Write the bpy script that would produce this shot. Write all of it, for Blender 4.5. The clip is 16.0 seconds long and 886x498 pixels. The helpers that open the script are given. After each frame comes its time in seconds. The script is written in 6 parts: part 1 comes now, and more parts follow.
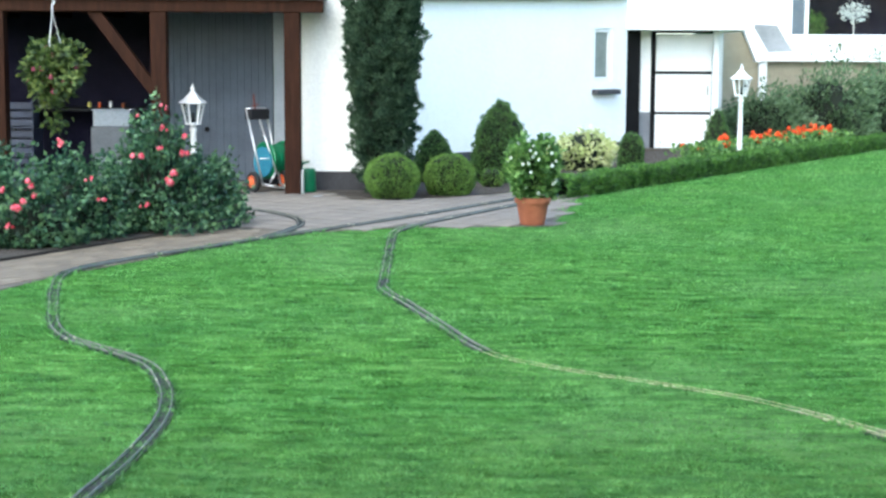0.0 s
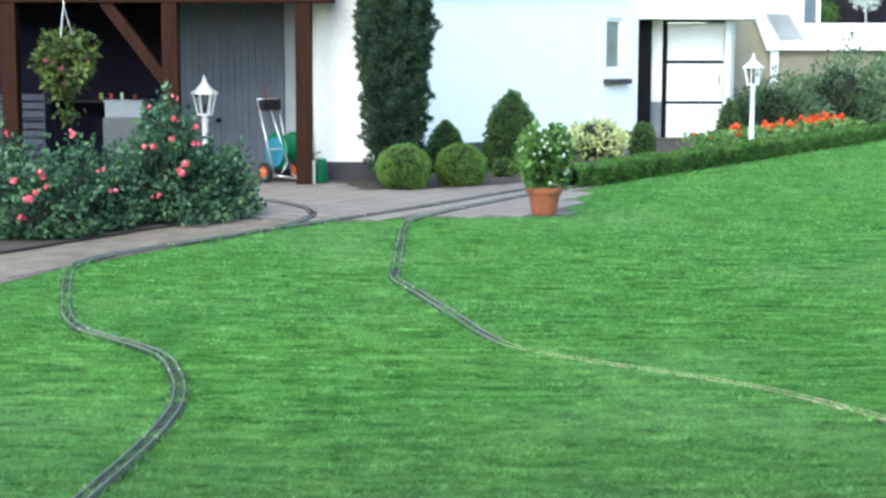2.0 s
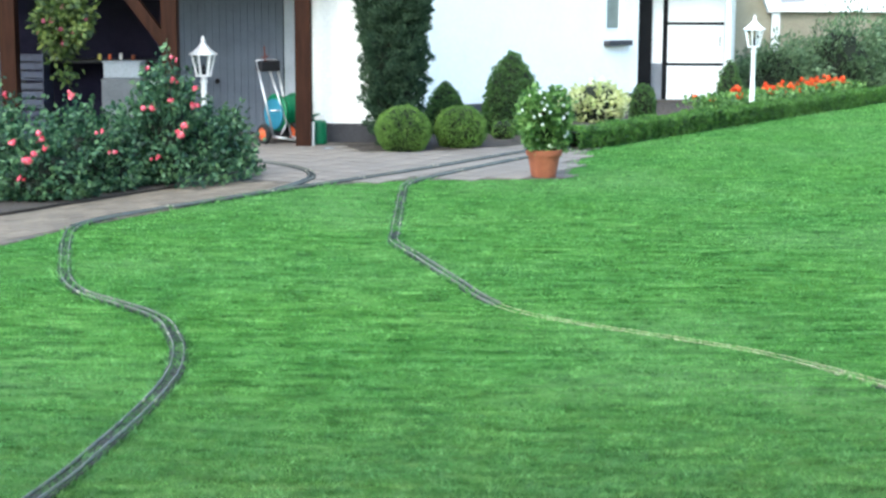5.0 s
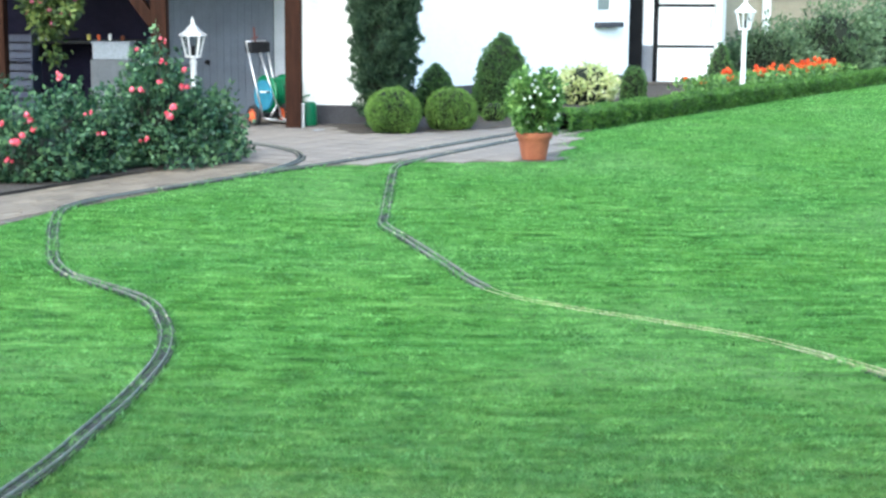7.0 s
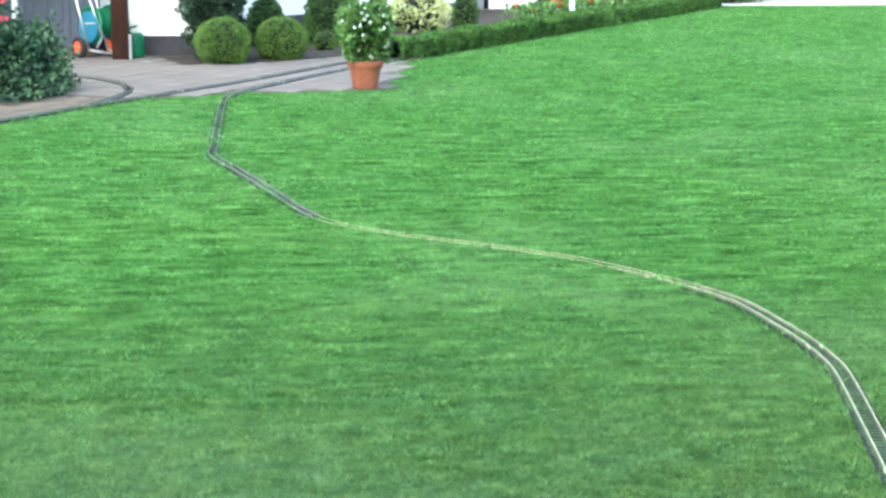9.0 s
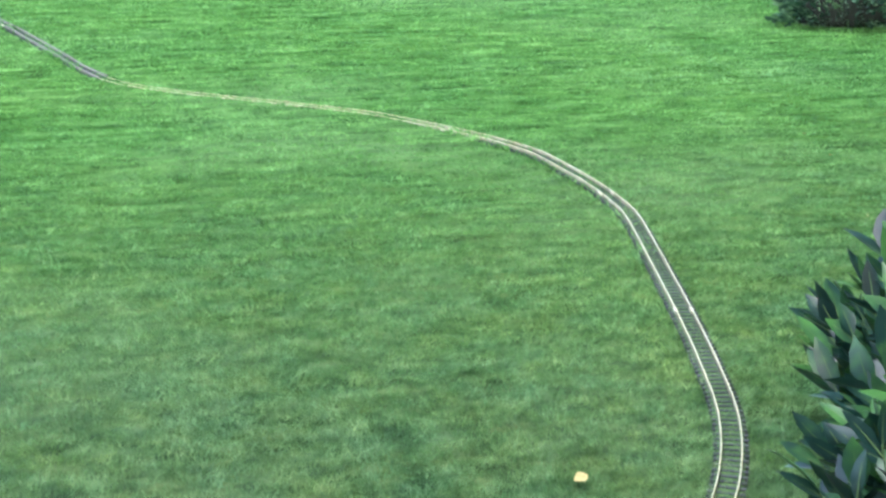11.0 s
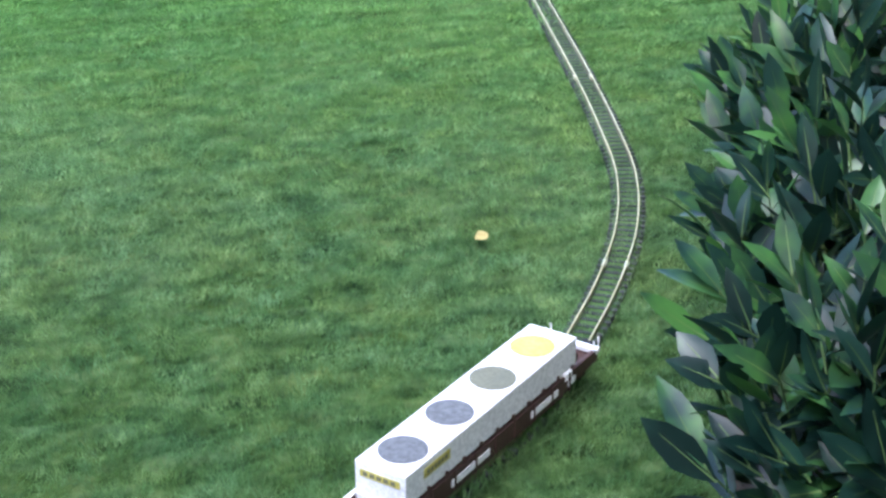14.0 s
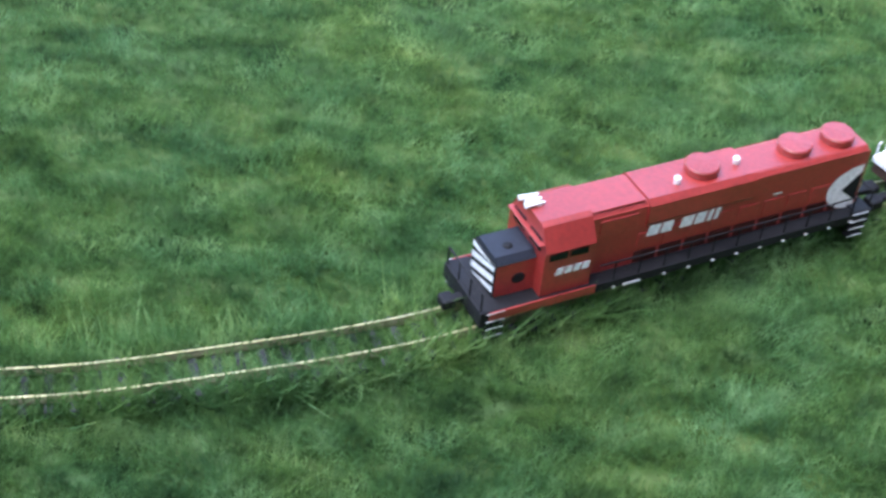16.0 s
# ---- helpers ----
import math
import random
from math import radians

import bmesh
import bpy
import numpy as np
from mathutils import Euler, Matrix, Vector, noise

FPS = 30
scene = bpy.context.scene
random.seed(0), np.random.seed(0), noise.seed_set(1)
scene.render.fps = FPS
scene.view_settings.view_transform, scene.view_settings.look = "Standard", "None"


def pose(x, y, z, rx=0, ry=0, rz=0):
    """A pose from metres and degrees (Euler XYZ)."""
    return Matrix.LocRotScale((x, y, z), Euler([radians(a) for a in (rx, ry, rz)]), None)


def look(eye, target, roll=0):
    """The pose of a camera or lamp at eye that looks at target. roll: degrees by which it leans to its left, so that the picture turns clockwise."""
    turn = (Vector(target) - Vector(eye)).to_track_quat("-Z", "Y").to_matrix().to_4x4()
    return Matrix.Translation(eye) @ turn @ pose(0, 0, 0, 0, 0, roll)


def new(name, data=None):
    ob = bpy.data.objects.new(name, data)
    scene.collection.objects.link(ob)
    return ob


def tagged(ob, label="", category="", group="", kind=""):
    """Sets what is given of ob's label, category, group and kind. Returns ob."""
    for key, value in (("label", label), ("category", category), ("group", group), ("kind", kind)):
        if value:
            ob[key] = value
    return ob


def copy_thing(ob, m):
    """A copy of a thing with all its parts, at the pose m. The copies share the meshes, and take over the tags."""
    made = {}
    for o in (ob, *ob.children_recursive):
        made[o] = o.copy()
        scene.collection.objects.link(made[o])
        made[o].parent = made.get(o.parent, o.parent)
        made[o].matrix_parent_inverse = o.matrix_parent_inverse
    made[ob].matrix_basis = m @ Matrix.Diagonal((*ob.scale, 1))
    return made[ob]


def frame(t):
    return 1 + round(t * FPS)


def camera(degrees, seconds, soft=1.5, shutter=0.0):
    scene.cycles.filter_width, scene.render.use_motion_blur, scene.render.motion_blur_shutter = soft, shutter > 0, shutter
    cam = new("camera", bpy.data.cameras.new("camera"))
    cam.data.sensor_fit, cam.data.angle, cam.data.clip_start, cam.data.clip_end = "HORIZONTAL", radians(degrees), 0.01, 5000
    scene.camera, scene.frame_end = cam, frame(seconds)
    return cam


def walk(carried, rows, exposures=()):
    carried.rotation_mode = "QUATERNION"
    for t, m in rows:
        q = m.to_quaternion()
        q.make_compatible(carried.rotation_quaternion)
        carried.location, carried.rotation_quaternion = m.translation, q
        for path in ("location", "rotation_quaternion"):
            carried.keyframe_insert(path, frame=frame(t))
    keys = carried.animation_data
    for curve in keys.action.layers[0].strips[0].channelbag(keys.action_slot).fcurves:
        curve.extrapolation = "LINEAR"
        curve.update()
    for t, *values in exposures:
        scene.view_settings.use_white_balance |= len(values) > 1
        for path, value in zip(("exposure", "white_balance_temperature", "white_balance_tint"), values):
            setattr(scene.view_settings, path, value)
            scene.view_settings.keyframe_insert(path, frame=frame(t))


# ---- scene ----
cam = camera(32.38, 16.0, soft=2.7, shutter=0.14)
EYE = (0.0, 0.0, 1.42)
# seconds; yaw, pitch, roll in degrees; how far the held camera has drifted from EYE
ROWS = [
    (0.0, -0.002, -6.989, 0.293, -0.001, -0.000, 0.004),
    (0.5, 0.119, -7.149, -0.119, -0.001, -0.001, 0.003),
    (1.0, 0.090, -7.051, 0.231, 0.001, 0.000, 0.004),
    (1.5, 0.257, -7.110, 0.166, -0.000, -0.000, 0.005),
    (2.0, 0.431, -7.348, 0.082, -0.003, 0.000, 0.000),
    (2.5, 0.481, -7.402, 0.327, -0.001, -0.000, 0.003),
    (3.0, 0.598, -7.572, 0.371, 0.001, 0.001, 0.005),
    (3.5, 0.510, -7.654, 0.514, -0.000, 0.002, 0.005),
    (4.0, 0.441, -8.039, 0.249, 0.000, 0.003, 0.005),
    (6.5, 0.258, -9.365, 0.330, -0.005, 0.030, 0.025),
    (7.0, 0.041, -9.517, 0.403, 0.003, 0.034, 0.019),
    (7.5, -0.213, -10.064, 0.248, 0.010, 0.037, 0.018),
    (8.0, -1.107, -10.272, 0.123, 0.020, 0.031, 0.015),
    (8.5, -2.910, -11.071, 0.045, 0.035, -0.002, 0.020),
    (9.0, -6.058, -12.094, 0.190, 0.057, 0.004, 0.011),
    (9.5, -8.901, -12.922, -0.032, 0.069, 0.014, -0.002),
    (10.0, -10.771, -14.701, -0.163, 0.071, 0.013, 0.002),
    (12.5, -17.223, -19.828, 0.762, 0.031, -0.015, -0.008),
    (13.0, -17.576, -21.226, 0.193, 0.044, -0.030, -0.014),
    (13.5, -17.586, -23.520, -0.352, 0.060, -0.044, -0.028),
    (14.0, -17.302, -24.846, -0.317, 0.079, -0.051, -0.063),
    (14.5, -16.556, -26.662, 0.501, 0.073, -0.045, -0.094),
    (15.0, -13.488, -30.544, 2.691, 0.023, -0.046, -0.152),
    (15.5, -4.993, -37.880, 4.489, 0.007, 0.020, -0.129),
    (16.0, 2.941, -40.703, 5.962, -0.037, 0.047, -0.146),
]


def held(yaw, pitch, roll, dx, dy, dz):
    return Matrix.Translation((EYE[0] + dx, EYE[1] + dy, EYE[2] + dz)) @ Euler((0, 0, radians(yaw))).to_matrix().to_4x4() @ Euler((radians(90 + pitch), 0, 0)).to_matrix().to_4x4() @ Euler((0, 0, radians(roll))).to_matrix().to_4x4()


walk(cam, [(row[0], held(*row[1:])) for row in ROWS],
     exposures=[(0.0, 1.98, 5900, -1), (4.0, 1.98, 5900, -1), (6.5, 2.32, 5900, -1), (8.5, 2.27, 5900, -1), (10.0, 2.42, 5950, 8), (12.5, 2.31, 5850, 16), (14.5, 2.22, 5850, 15), (16.0, 2.35, 5900, 14)])

# ---- light: a bright overcast evening sky with a weak wide sun ----
world = bpy.data.worlds.new("sky")
scene.world = world
world.use_nodes = True
wn = world.node_tree.nodes
sky = wn.new("ShaderNodeTexSky")
sky.sky_type = "NISHITA"
sky.sun_disc = False
sky.sun_elevation, sky.sun_rotation = radians(38), radians(200)
sky.altitude, sky.air_density, sky.dust_density, sky.ozone_density = 50, 1.0, 2.0, 1.0
world.node_tree.links.new(sky.outputs[0], wn["Background"].inputs[0])
wn["Background"].inputs[1].default_value = 0.15
sun = new("sun", bpy.data.lights.new("sun", "SUN"))
sun.data.energy, sun.data.angle, sun.data.color = 1.0, radians(35), (1.0, 0.96, 0.9)
sun.matrix_world = look((-5, 4, 18), (0, 4, 0))


# ---- materials ----
def shader(name):
    m = bpy.data.materials.new(name)
    m.use_nodes = True
    nt = m.node_tree
    return m, nt, nt.nodes["Principled BSDF"]


def noise_node(nt, scale, detail=4.0, rough=0.6, vec=None):
    n = nt.nodes.new("ShaderNodeTexNoise")
    n.inputs["Scale"].default_value, n.inputs["Detail"].default_value, n.inputs["Roughness"].default_value = scale, detail, rough
    if vec:
        nt.links.new(vec, n.inputs["Vector"])
    return n


def ramp_node(nt, fac, stops):
    r = nt.nodes.new("ShaderNodeValToRGB")
    el = r.color_ramp.elements
    while len(el) < len(stops):
        el.new(0.5)
    for e, (p, c) in zip(el, stops):
        e.position, e.color = p, (*c, 1)
    nt.links.new(fac, r.inputs[0])
    return r


def mix_node(nt, fac, a, b, mode="MIX"):
    m = nt.nodes.new("ShaderNodeMix")
    m.data_type, m.blend_type = "RGBA", mode
    if isinstance(fac, float):
        m.inputs[0].default_value = fac
    else:
        nt.links.new(fac, m.inputs[0])
    for n, v in ((6, a), (7, b)):
        if isinstance(v, tuple):
            m.inputs[n].default_value = (*v, 1)
        else:
            nt.links.new(v, m.inputs[n])
    return m.outputs[2]


def surface(name, dark, light, scale=20.0, fine=120.0, rough=0.6, bump=0.2, metal=0.0, vary=0.0, lift=0.004, stretch=None, spec=0.4):
    """A two-scale surface: broad tone from dark to light, fine grain, a relief, and a tone of its own for each piece."""
    m, nt, b = shader(name)
    co = nt.nodes.new("ShaderNodeTexCoord").outputs["Object"]
    if stretch:
        mp = nt.nodes.new("ShaderNodeMapping")
        mp.inputs["Scale"].default_value = stretch
        nt.links.new(co, mp.inputs[0])
        co = mp.outputs[0]
    big, small = noise_node(nt, scale, 5, 0.6, co), noise_node(nt, fine, 3, 0.6, co)
    col = ramp_node(nt, big.outputs[0], [(0.3, dark), (0.7, light)]).outputs[0]
    grain = ramp_node(nt, small.outputs[0], [(0.25, (0.75,) * 3), (0.75, (1.2,) * 3)]).outputs[0]
    col = mix_node(nt, 1.0, col, grain, "MULTIPLY")
    if vary:
        info = nt.nodes.new("ShaderNodeObjectInfo")
        tone = ramp_node(nt, info.outputs["Random"], [(0.0, (1 - vary,) * 3), (1.0, (1 + vary,) * 3)]).outputs[0]
        col = mix_node(nt, 1.0, col, tone, "MULTIPLY")
    nt.links.new(col, b.inputs["Base Color"])
    b.inputs["Roughness"].default_value, b.inputs["Metallic"].default_value = rough, metal
    b.inputs["Specular IOR Level"].default_value = spec
    if bump:
        bp = nt.nodes.new("ShaderNodeBump")
        bp.inputs["Strength"].default_value, bp.inputs["Distance"].default_value = bump, lift
        nt.links.new(small.outputs[0], bp.inputs["Height"])
        nt.links.new(bp.outputs[0], b.inputs["Normal"])
    return m


def leafy(name, dark, mid, light, patch=6.0, rough=0.5, spec=0.35, passing=0.25):
    """Leaves: each its own tone, in broad patches, with some light coming through."""
    m, nt, b = shader(name)
    geo = nt.nodes.new("ShaderNodeNewGeometry")
    co = nt.nodes.new("ShaderNodeTexCoord").outputs["Object"]
    broad = noise_node(nt, patch, 3, 0.6, co)
    own = nt.nodes.new("ShaderNodeMath")
    own.operation = "MULTIPLY_ADD"
    own.inputs[1].default_value, own.inputs[2].default_value = 0.45, -0.22
    nt.links.new(geo.outputs["Random Per Island"], own.inputs[0])
    add = nt.nodes.new("ShaderNodeMath")
    add.operation = "ADD"
    nt.links.new(broad.outputs[0], add.inputs[0])
    nt.links.new(own.outputs[0], add.inputs[1])
    col = ramp_node(nt, add.outputs[0], [(0.25, dark), (0.5, mid), (0.78, light)]).outputs[0]
    nt.links.new(col, b.inputs["Base Color"])
    b.inputs["Roughness"].default_value, b.inputs["Specular IOR Level"].default_value = rough, spec
    if passing:
        tr = nt.nodes.new("ShaderNodeBsdfTranslucent")
        nt.links.new(col, tr.inputs["Color"])
        mx = nt.nodes.new("ShaderNodeMixShader")
        mx.inputs[0].default_value = passing
        nt.links.new(b.outputs[0], mx.inputs[1])
        nt.links.new(tr.outputs[0], mx.inputs[2])
        nt.links.new(mx.outputs[0], nt.nodes["Material Output"].inputs["Surface"])
    return m


def grass_material(name, soil=False):
    """Lawn: broad mottling, streaks along the mowing, and single blades of their own tone."""
    m, nt, b = shader(name)
    co = nt.nodes.new("ShaderNodeTexCoord").outputs["Object"]
    wide = nt.nodes.new("ShaderNodeMapping")
    wide.inputs["Scale"].default_value = (0.32, 0.95, 1.0)
    nt.links.new(co, wide.inputs[0])
    broad, streak, fine = noise_node(nt, 0.9, 4, 0.6, co), noise_node(nt, 9.5, 5, 0.64, wide.outputs[0]), noise_node(nt, 62.0, 4, 0.65, co)
    col = ramp_node(nt, streak.outputs[0], [(0.34, (0.042, 0.13, 0.028)), (0.5, (0.105, 0.28, 0.062)), (0.66, (0.2, 0.44, 0.125))]).outputs[0]
    tone = ramp_node(nt, broad.outputs[0], [(0.3, (0.84, 0.88, 0.92)), (0.7, (1.18, 1.1, 0.94))]).outputs[0]
    col = mix_node(nt, 1.0, col, tone, "MULTIPLY")
    # pale patches: the bluish sheen of the grass put into its colour
    pale = noise_node(nt, 0.45, 5, 0.62, co)
    sheen = ramp_node(nt, pale.outputs[0], [(0.5, (0, 0, 0)), (0.72, (0.6, 0.6, 0.6))]).outputs[0]
    col = mix_node(nt, sheen, col, (0.215, 0.39, 0.165))
    # lawn near the bush toned duller and bluer for the camera's colour shift
    part_xyz = nt.nodes.new("ShaderNodeSeparateXYZ")
    nt.links.new(co, part_xyz.inputs[0])
    loose = nt.nodes.new("ShaderNodeMapping")
    loose.inputs["Scale"].default_value = (0.75, 1.1, 1.0)
    nt.links.new(co, loose.inputs[0])
    clump, hue = noise_node(nt, 14.0, 4, 0.66, loose.outputs[0]), noise_node(nt, 5.0, 4, 0.65, co)
    tufted = ramp_node(nt, clump.outputs[0], [(0.35, (0.034, 0.098, 0.026)), (0.5, (0.112, 0.278, 0.069)), (0.65, (0.235, 0.46, 0.145))]).outputs[0]
    sort = ramp_node(nt, hue.outputs[0], [(0.38, (0.88, 0.97, 1.1)), (0.64, (1.13, 1.03, 0.86))]).outputs[0]
    tufted = mix_node(nt, 1.0, tufted, sort, "MULTIPLY")
    tufted = mix_node(nt, 1.0, tufted, tone, "MULTIPLY")
    tufted = mix_node(nt, sheen, tufted, (0.19, 0.36, 0.15))
    reach = nt.nodes.new("ShaderNodeMapRange")
    reach.inputs["From Min"].default_value, reach.inputs["From Max"].default_value = (-93.8, -97.0) if soil else (6.2, 3.0)
    nt.links.new(part_xyz.outputs["Y"], reach.inputs["Value"])
    dull = mix_node(nt, 1.0, tufted, (1.16, 0.95, 1.27), "MULTIPLY")
    col = mix_node(nt, reach.outputs[0], col, dull)
    grain = ramp_node(nt, fine.outputs[0], [(0.28, (0.72, 0.74, 0.72)), (0.5, (0.99, 0.99, 0.99)), (0.72, (1.24, 1.21, 1.24))]).outputs[0]
    col = mix_node(nt, 1.0, col, grain, "MULTIPLY")
    # shade in the gaps between tufts, painted as dark noise
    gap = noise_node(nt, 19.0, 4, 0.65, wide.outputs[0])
    hollow_shade = ramp_node(nt, gap.outputs[0], [(0.33, (0.5, 0.55, 0.5)), (0.45, (0.96, 0.97, 0.96)), (0.68, (1.16, 1.14, 1.16))]).outputs[0]
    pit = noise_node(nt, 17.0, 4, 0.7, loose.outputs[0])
    pit_shade = ramp_node(nt, pit.outputs[0], [(0.31, (0.5, 0.48, 0.46)), (0.41, (1.0, 1.0, 1.0))]).outputs[0]
    hollow_shade = mix_node(nt, reach.outputs[0], hollow_shade, pit_shade)
    col = mix_node(nt, 1.0, col, hollow_shade, "MULTIPLY")
    # the turf repeats the grass colour darkened, for the shade between blades
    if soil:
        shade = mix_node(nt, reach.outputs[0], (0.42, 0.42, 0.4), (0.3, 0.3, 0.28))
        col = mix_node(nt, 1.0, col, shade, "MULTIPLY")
    nt.links.new(col, b.inputs["Base Color"])
    b.inputs["Roughness"].default_value, b.inputs["Specular IOR Level"].default_value = 0.5, 0.0 if soil else 0.25
    if not soil:
        tr = nt.nodes.new("ShaderNodeBsdfTranslucent")
        nt.links.new(col, tr.inputs["Color"])
        mx = nt.nodes.new("ShaderNodeMixShader")
        mx.inputs[0].default_value = 0.35
        nt.links.new(b.outputs[0], mx.inputs[1])
        nt.links.new(tr.outputs[0], mx.inputs[2])
        nt.links.new(mx.outputs[0], nt.nodes["Material Output"].inputs["Surface"])
    return m


M_GRASS, M_TURF = grass_material("grass blades"), grass_material("turf darkened as shade under the blades", True)
M_RENDER = surface("white wall render", (0.88, 0.875, 0.86), (0.92, 0.915, 0.9), 1.5, 90, 0.85, 0.15, lift=0.003)
M_PLINTH = surface("dark plinth paint", (0.038, 0.038, 0.043), (0.062, 0.062, 0.07), 3, 60, 0.8, 0.3)
M_WHITE = surface("white gloss paint", (0.76, 0.77, 0.78), (0.84, 0.84, 0.84), 4, 60, 0.35, 0.05)
M_TAN = surface("tan cladding", (0.25, 0.225, 0.165), (0.33, 0.3, 0.225), 2, 80, 0.8, 0.3)
M_BLACK = surface("black frame paint", (0.004, 0.004, 0.005), (0.008, 0.008, 0.009), 5, 60, 0.6, 0.05, spec=0.1)
# indoor shade of the carport and the room is put into this colour
M_DARK = surface("wall darkened for shade", (0.022, 0.02, 0.04), (0.038, 0.035, 0.066), 3, 60, 0.9, 0.2, spec=0.05)
M_SLATE = surface("grey slatted cladding", (0.132, 0.152, 0.19), (0.17, 0.195, 0.242), 3, 70, 0.8, 0.15, spec=0.1)
# white things under the carport roof, their shade put in as blue-grey
M_SHADEDWHITE = surface("white with shade in its colour", (0.4, 0.44, 0.5), (0.48, 0.52, 0.58), 3, 70, 0.8, 0.15)
M_GREYP = surface("grey plinth paint", (0.16, 0.17, 0.19), (0.21, 0.22, 0.24), 3, 60, 0.8, 0.2)
M_TIMBER = surface("brown stained timber", (0.018, 0.0068, 0.0038), (0.041, 0.0158, 0.0085), 3, 40, 0.75, 0.4, stretch=(8, 8, 0.7), spec=0.12)
M_ROOF = surface("grey roof edge", (0.2, 0.21, 0.22), (0.28, 0.29, 0.3), 3, 60, 0.7, 0.2)
M_BRICK = surface("path clinker", (0.105, 0.082, 0.058), (0.175, 0.14, 0.102), 6, 90, 0.85, 0.5, vary=0.22)
M_TILE = surface("patio slab", (0.128, 0.107, 0.09), (0.185, 0.158, 0.134), 3, 90, 0.85, 0.35, vary=0.1)
M_JOINT = surface("sand in the joints", (0.06, 0.05, 0.04), (0.105, 0.088, 0.07), 8, 120, 0.95, 0.4)
M_SOIL = surface("dark bed soil", (0.025, 0.02, 0.016), (0.06, 0.047, 0.036), 7, 60, 0.95, 1.0, lift=0.02)
M_PAVE = surface("pale far paving", (0.4, 0.38, 0.36), (0.5, 0.48, 0.46), 2, 60, 0.9, 0.3)
# brass of the rail heads, made pale to carry their bright highlight
M_RAIL = surface("weathered brass rail with its highlight", (0.56, 0.5, 0.24), (0.82, 0.77, 0.47), 14, 200, 0.35, 0.1, 0.4)
M_OLDRAIL = surface("dull oxidised rail", (0.15, 0.145, 0.12), (0.26, 0.25, 0.2), 14, 200, 0.5, 0.1, 0.4)
M_WEB = surface("brown brass rail web", (0.22, 0.2, 0.12), (0.36, 0.33, 0.21), 14, 200, 0.5, 0.1, 0.3)
M_JOINER = surface("bright rail joiner", (0.75, 0.68, 0.45), (0.85, 0.8, 0.6), 20, 200, 0.3, 0.0, 0.7)
M_TIE = surface("weathered grey plastic sleeper", (0.032, 0.037, 0.037), (0.074, 0.082, 0.084), 30, 200, 0.8, 0.3, vary=0.3, spec=0.06)
M_MOSS = surface("moss and clippings", (0.03, 0.065, 0.02), (0.085, 0.165, 0.05), 22, 160, 0.9, 0.6, lift=0.006, spec=0.1)
M_CLAY = surface("terracotta", (0.23, 0.07, 0.033), (0.33, 0.112, 0.055), 9, 120, 0.85, 0.3)
M_GLASS = surface("dark window glass", (0.008, 0.009, 0.01), (0.014, 0.016, 0.017), 1, 10, 0.08, 0.0, spec=0.4)
M_LOCO = surface("red locomotive paint", (0.3, 0.025, 0.021), (0.37, 0.036, 0.03), 9, 160, 0.42, 0.04, spec=0.8)
CLEAR = M_LOCO.node_tree.nodes["Principled BSDF"].inputs
CLEAR["Coat Weight"].default_value, CLEAR["Coat Roughness"].default_value = 0.7, 0.3
M_LBLACK = surface("black locomotive paint", (0.008, 0.008, 0.01), (0.018, 0.018, 0.022), 12, 160, 0.6, 0.1, spec=0.25)
M_LGRILLE = surface("dark red brown louvre paint", (0.03, 0.009, 0.009), (0.075, 0.018, 0.015), 60, 300, 0.6, 0.3, spec=0.2)
M_LGREY = surface("dark slate hood paint", (0.014, 0.018, 0.028), (0.024, 0.028, 0.042), 9, 160, 0.5, 0.05)
M_LWHITE = surface("white model paint", (0.84, 0.84, 0.85), (0.89, 0.89, 0.9), 9, 160, 0.4, 0.03)
M_LID = surface("grey lid", (0.165, 0.185, 0.165), (0.24, 0.265, 0.24), 9, 160, 0.5, 0.1)
M_MESH = surface("grey mesh lid", (0.1, 0.107, 0.115), (0.185, 0.195, 0.21), 90, 420, 0.7, 0.4, lift=0.001, spec=0.1)
M_OLIVE = surface("olive grey lid", (0.13, 0.13, 0.085), (0.2, 0.195, 0.12), 9, 160, 0.5, 0.1)
M_YELLOW = surface("yellow label", (0.46, 0.4, 0.08), (0.58, 0.52, 0.14), 60, 160, 0.5, 0.0)
M_OXIDE = surface("oxide brown wagon paint", (0.045, 0.023, 0.019), (0.085, 0.044, 0.036), 12, 160, 0.6, 0.2)
M_SILVER = surface("bright metal tube", (0.55, 0.56, 0.58), (0.68, 0.69, 0.7), 9, 100, 0.35, 0.05, 0.7)
M_GREEN = surface("green plastic", (0.008, 0.13, 0.055), (0.014, 0.19, 0.075), 9, 100, 0.4, 0.05)
M_BLUEHOSE = surface("blue hose", (0.03, 0.17, 0.27), (0.06, 0.26, 0.36), 9, 100, 0.5, 0.1)
M_ORANGE = surface("orange wheel plastic", (0.62, 0.10, 0.03), (0.74, 0.15, 0.045), 9, 100, 0.5, 0.05)
M_RUST = surface("red brown plastic", (0.16, 0.035, 0.02), (0.22, 0.055, 0.03), 9, 100, 0.5, 0.05)
M_TYRE = surface("black rubber", (0.012, 0.012, 0.012), (0.025, 0.025, 0.025), 20, 100, 0.8, 0.2)
L_BOX = leafy("box leaves", (0.06, 0.125, 0.02), (0.12, 0.222, 0.038), (0.19, 0.315, 0.062), 7)
L_DARKBOX = leafy("dark cone leaves", (0.032, 0.082, 0.02), (0.07, 0.15, 0.033), (0.13, 0.225, 0.055), 7)
L_HEDGE = leafy("low hedge leaves", (0.022, 0.058, 0.012), (0.055, 0.14, 0.022), (0.13, 0.26, 0.045), 5)
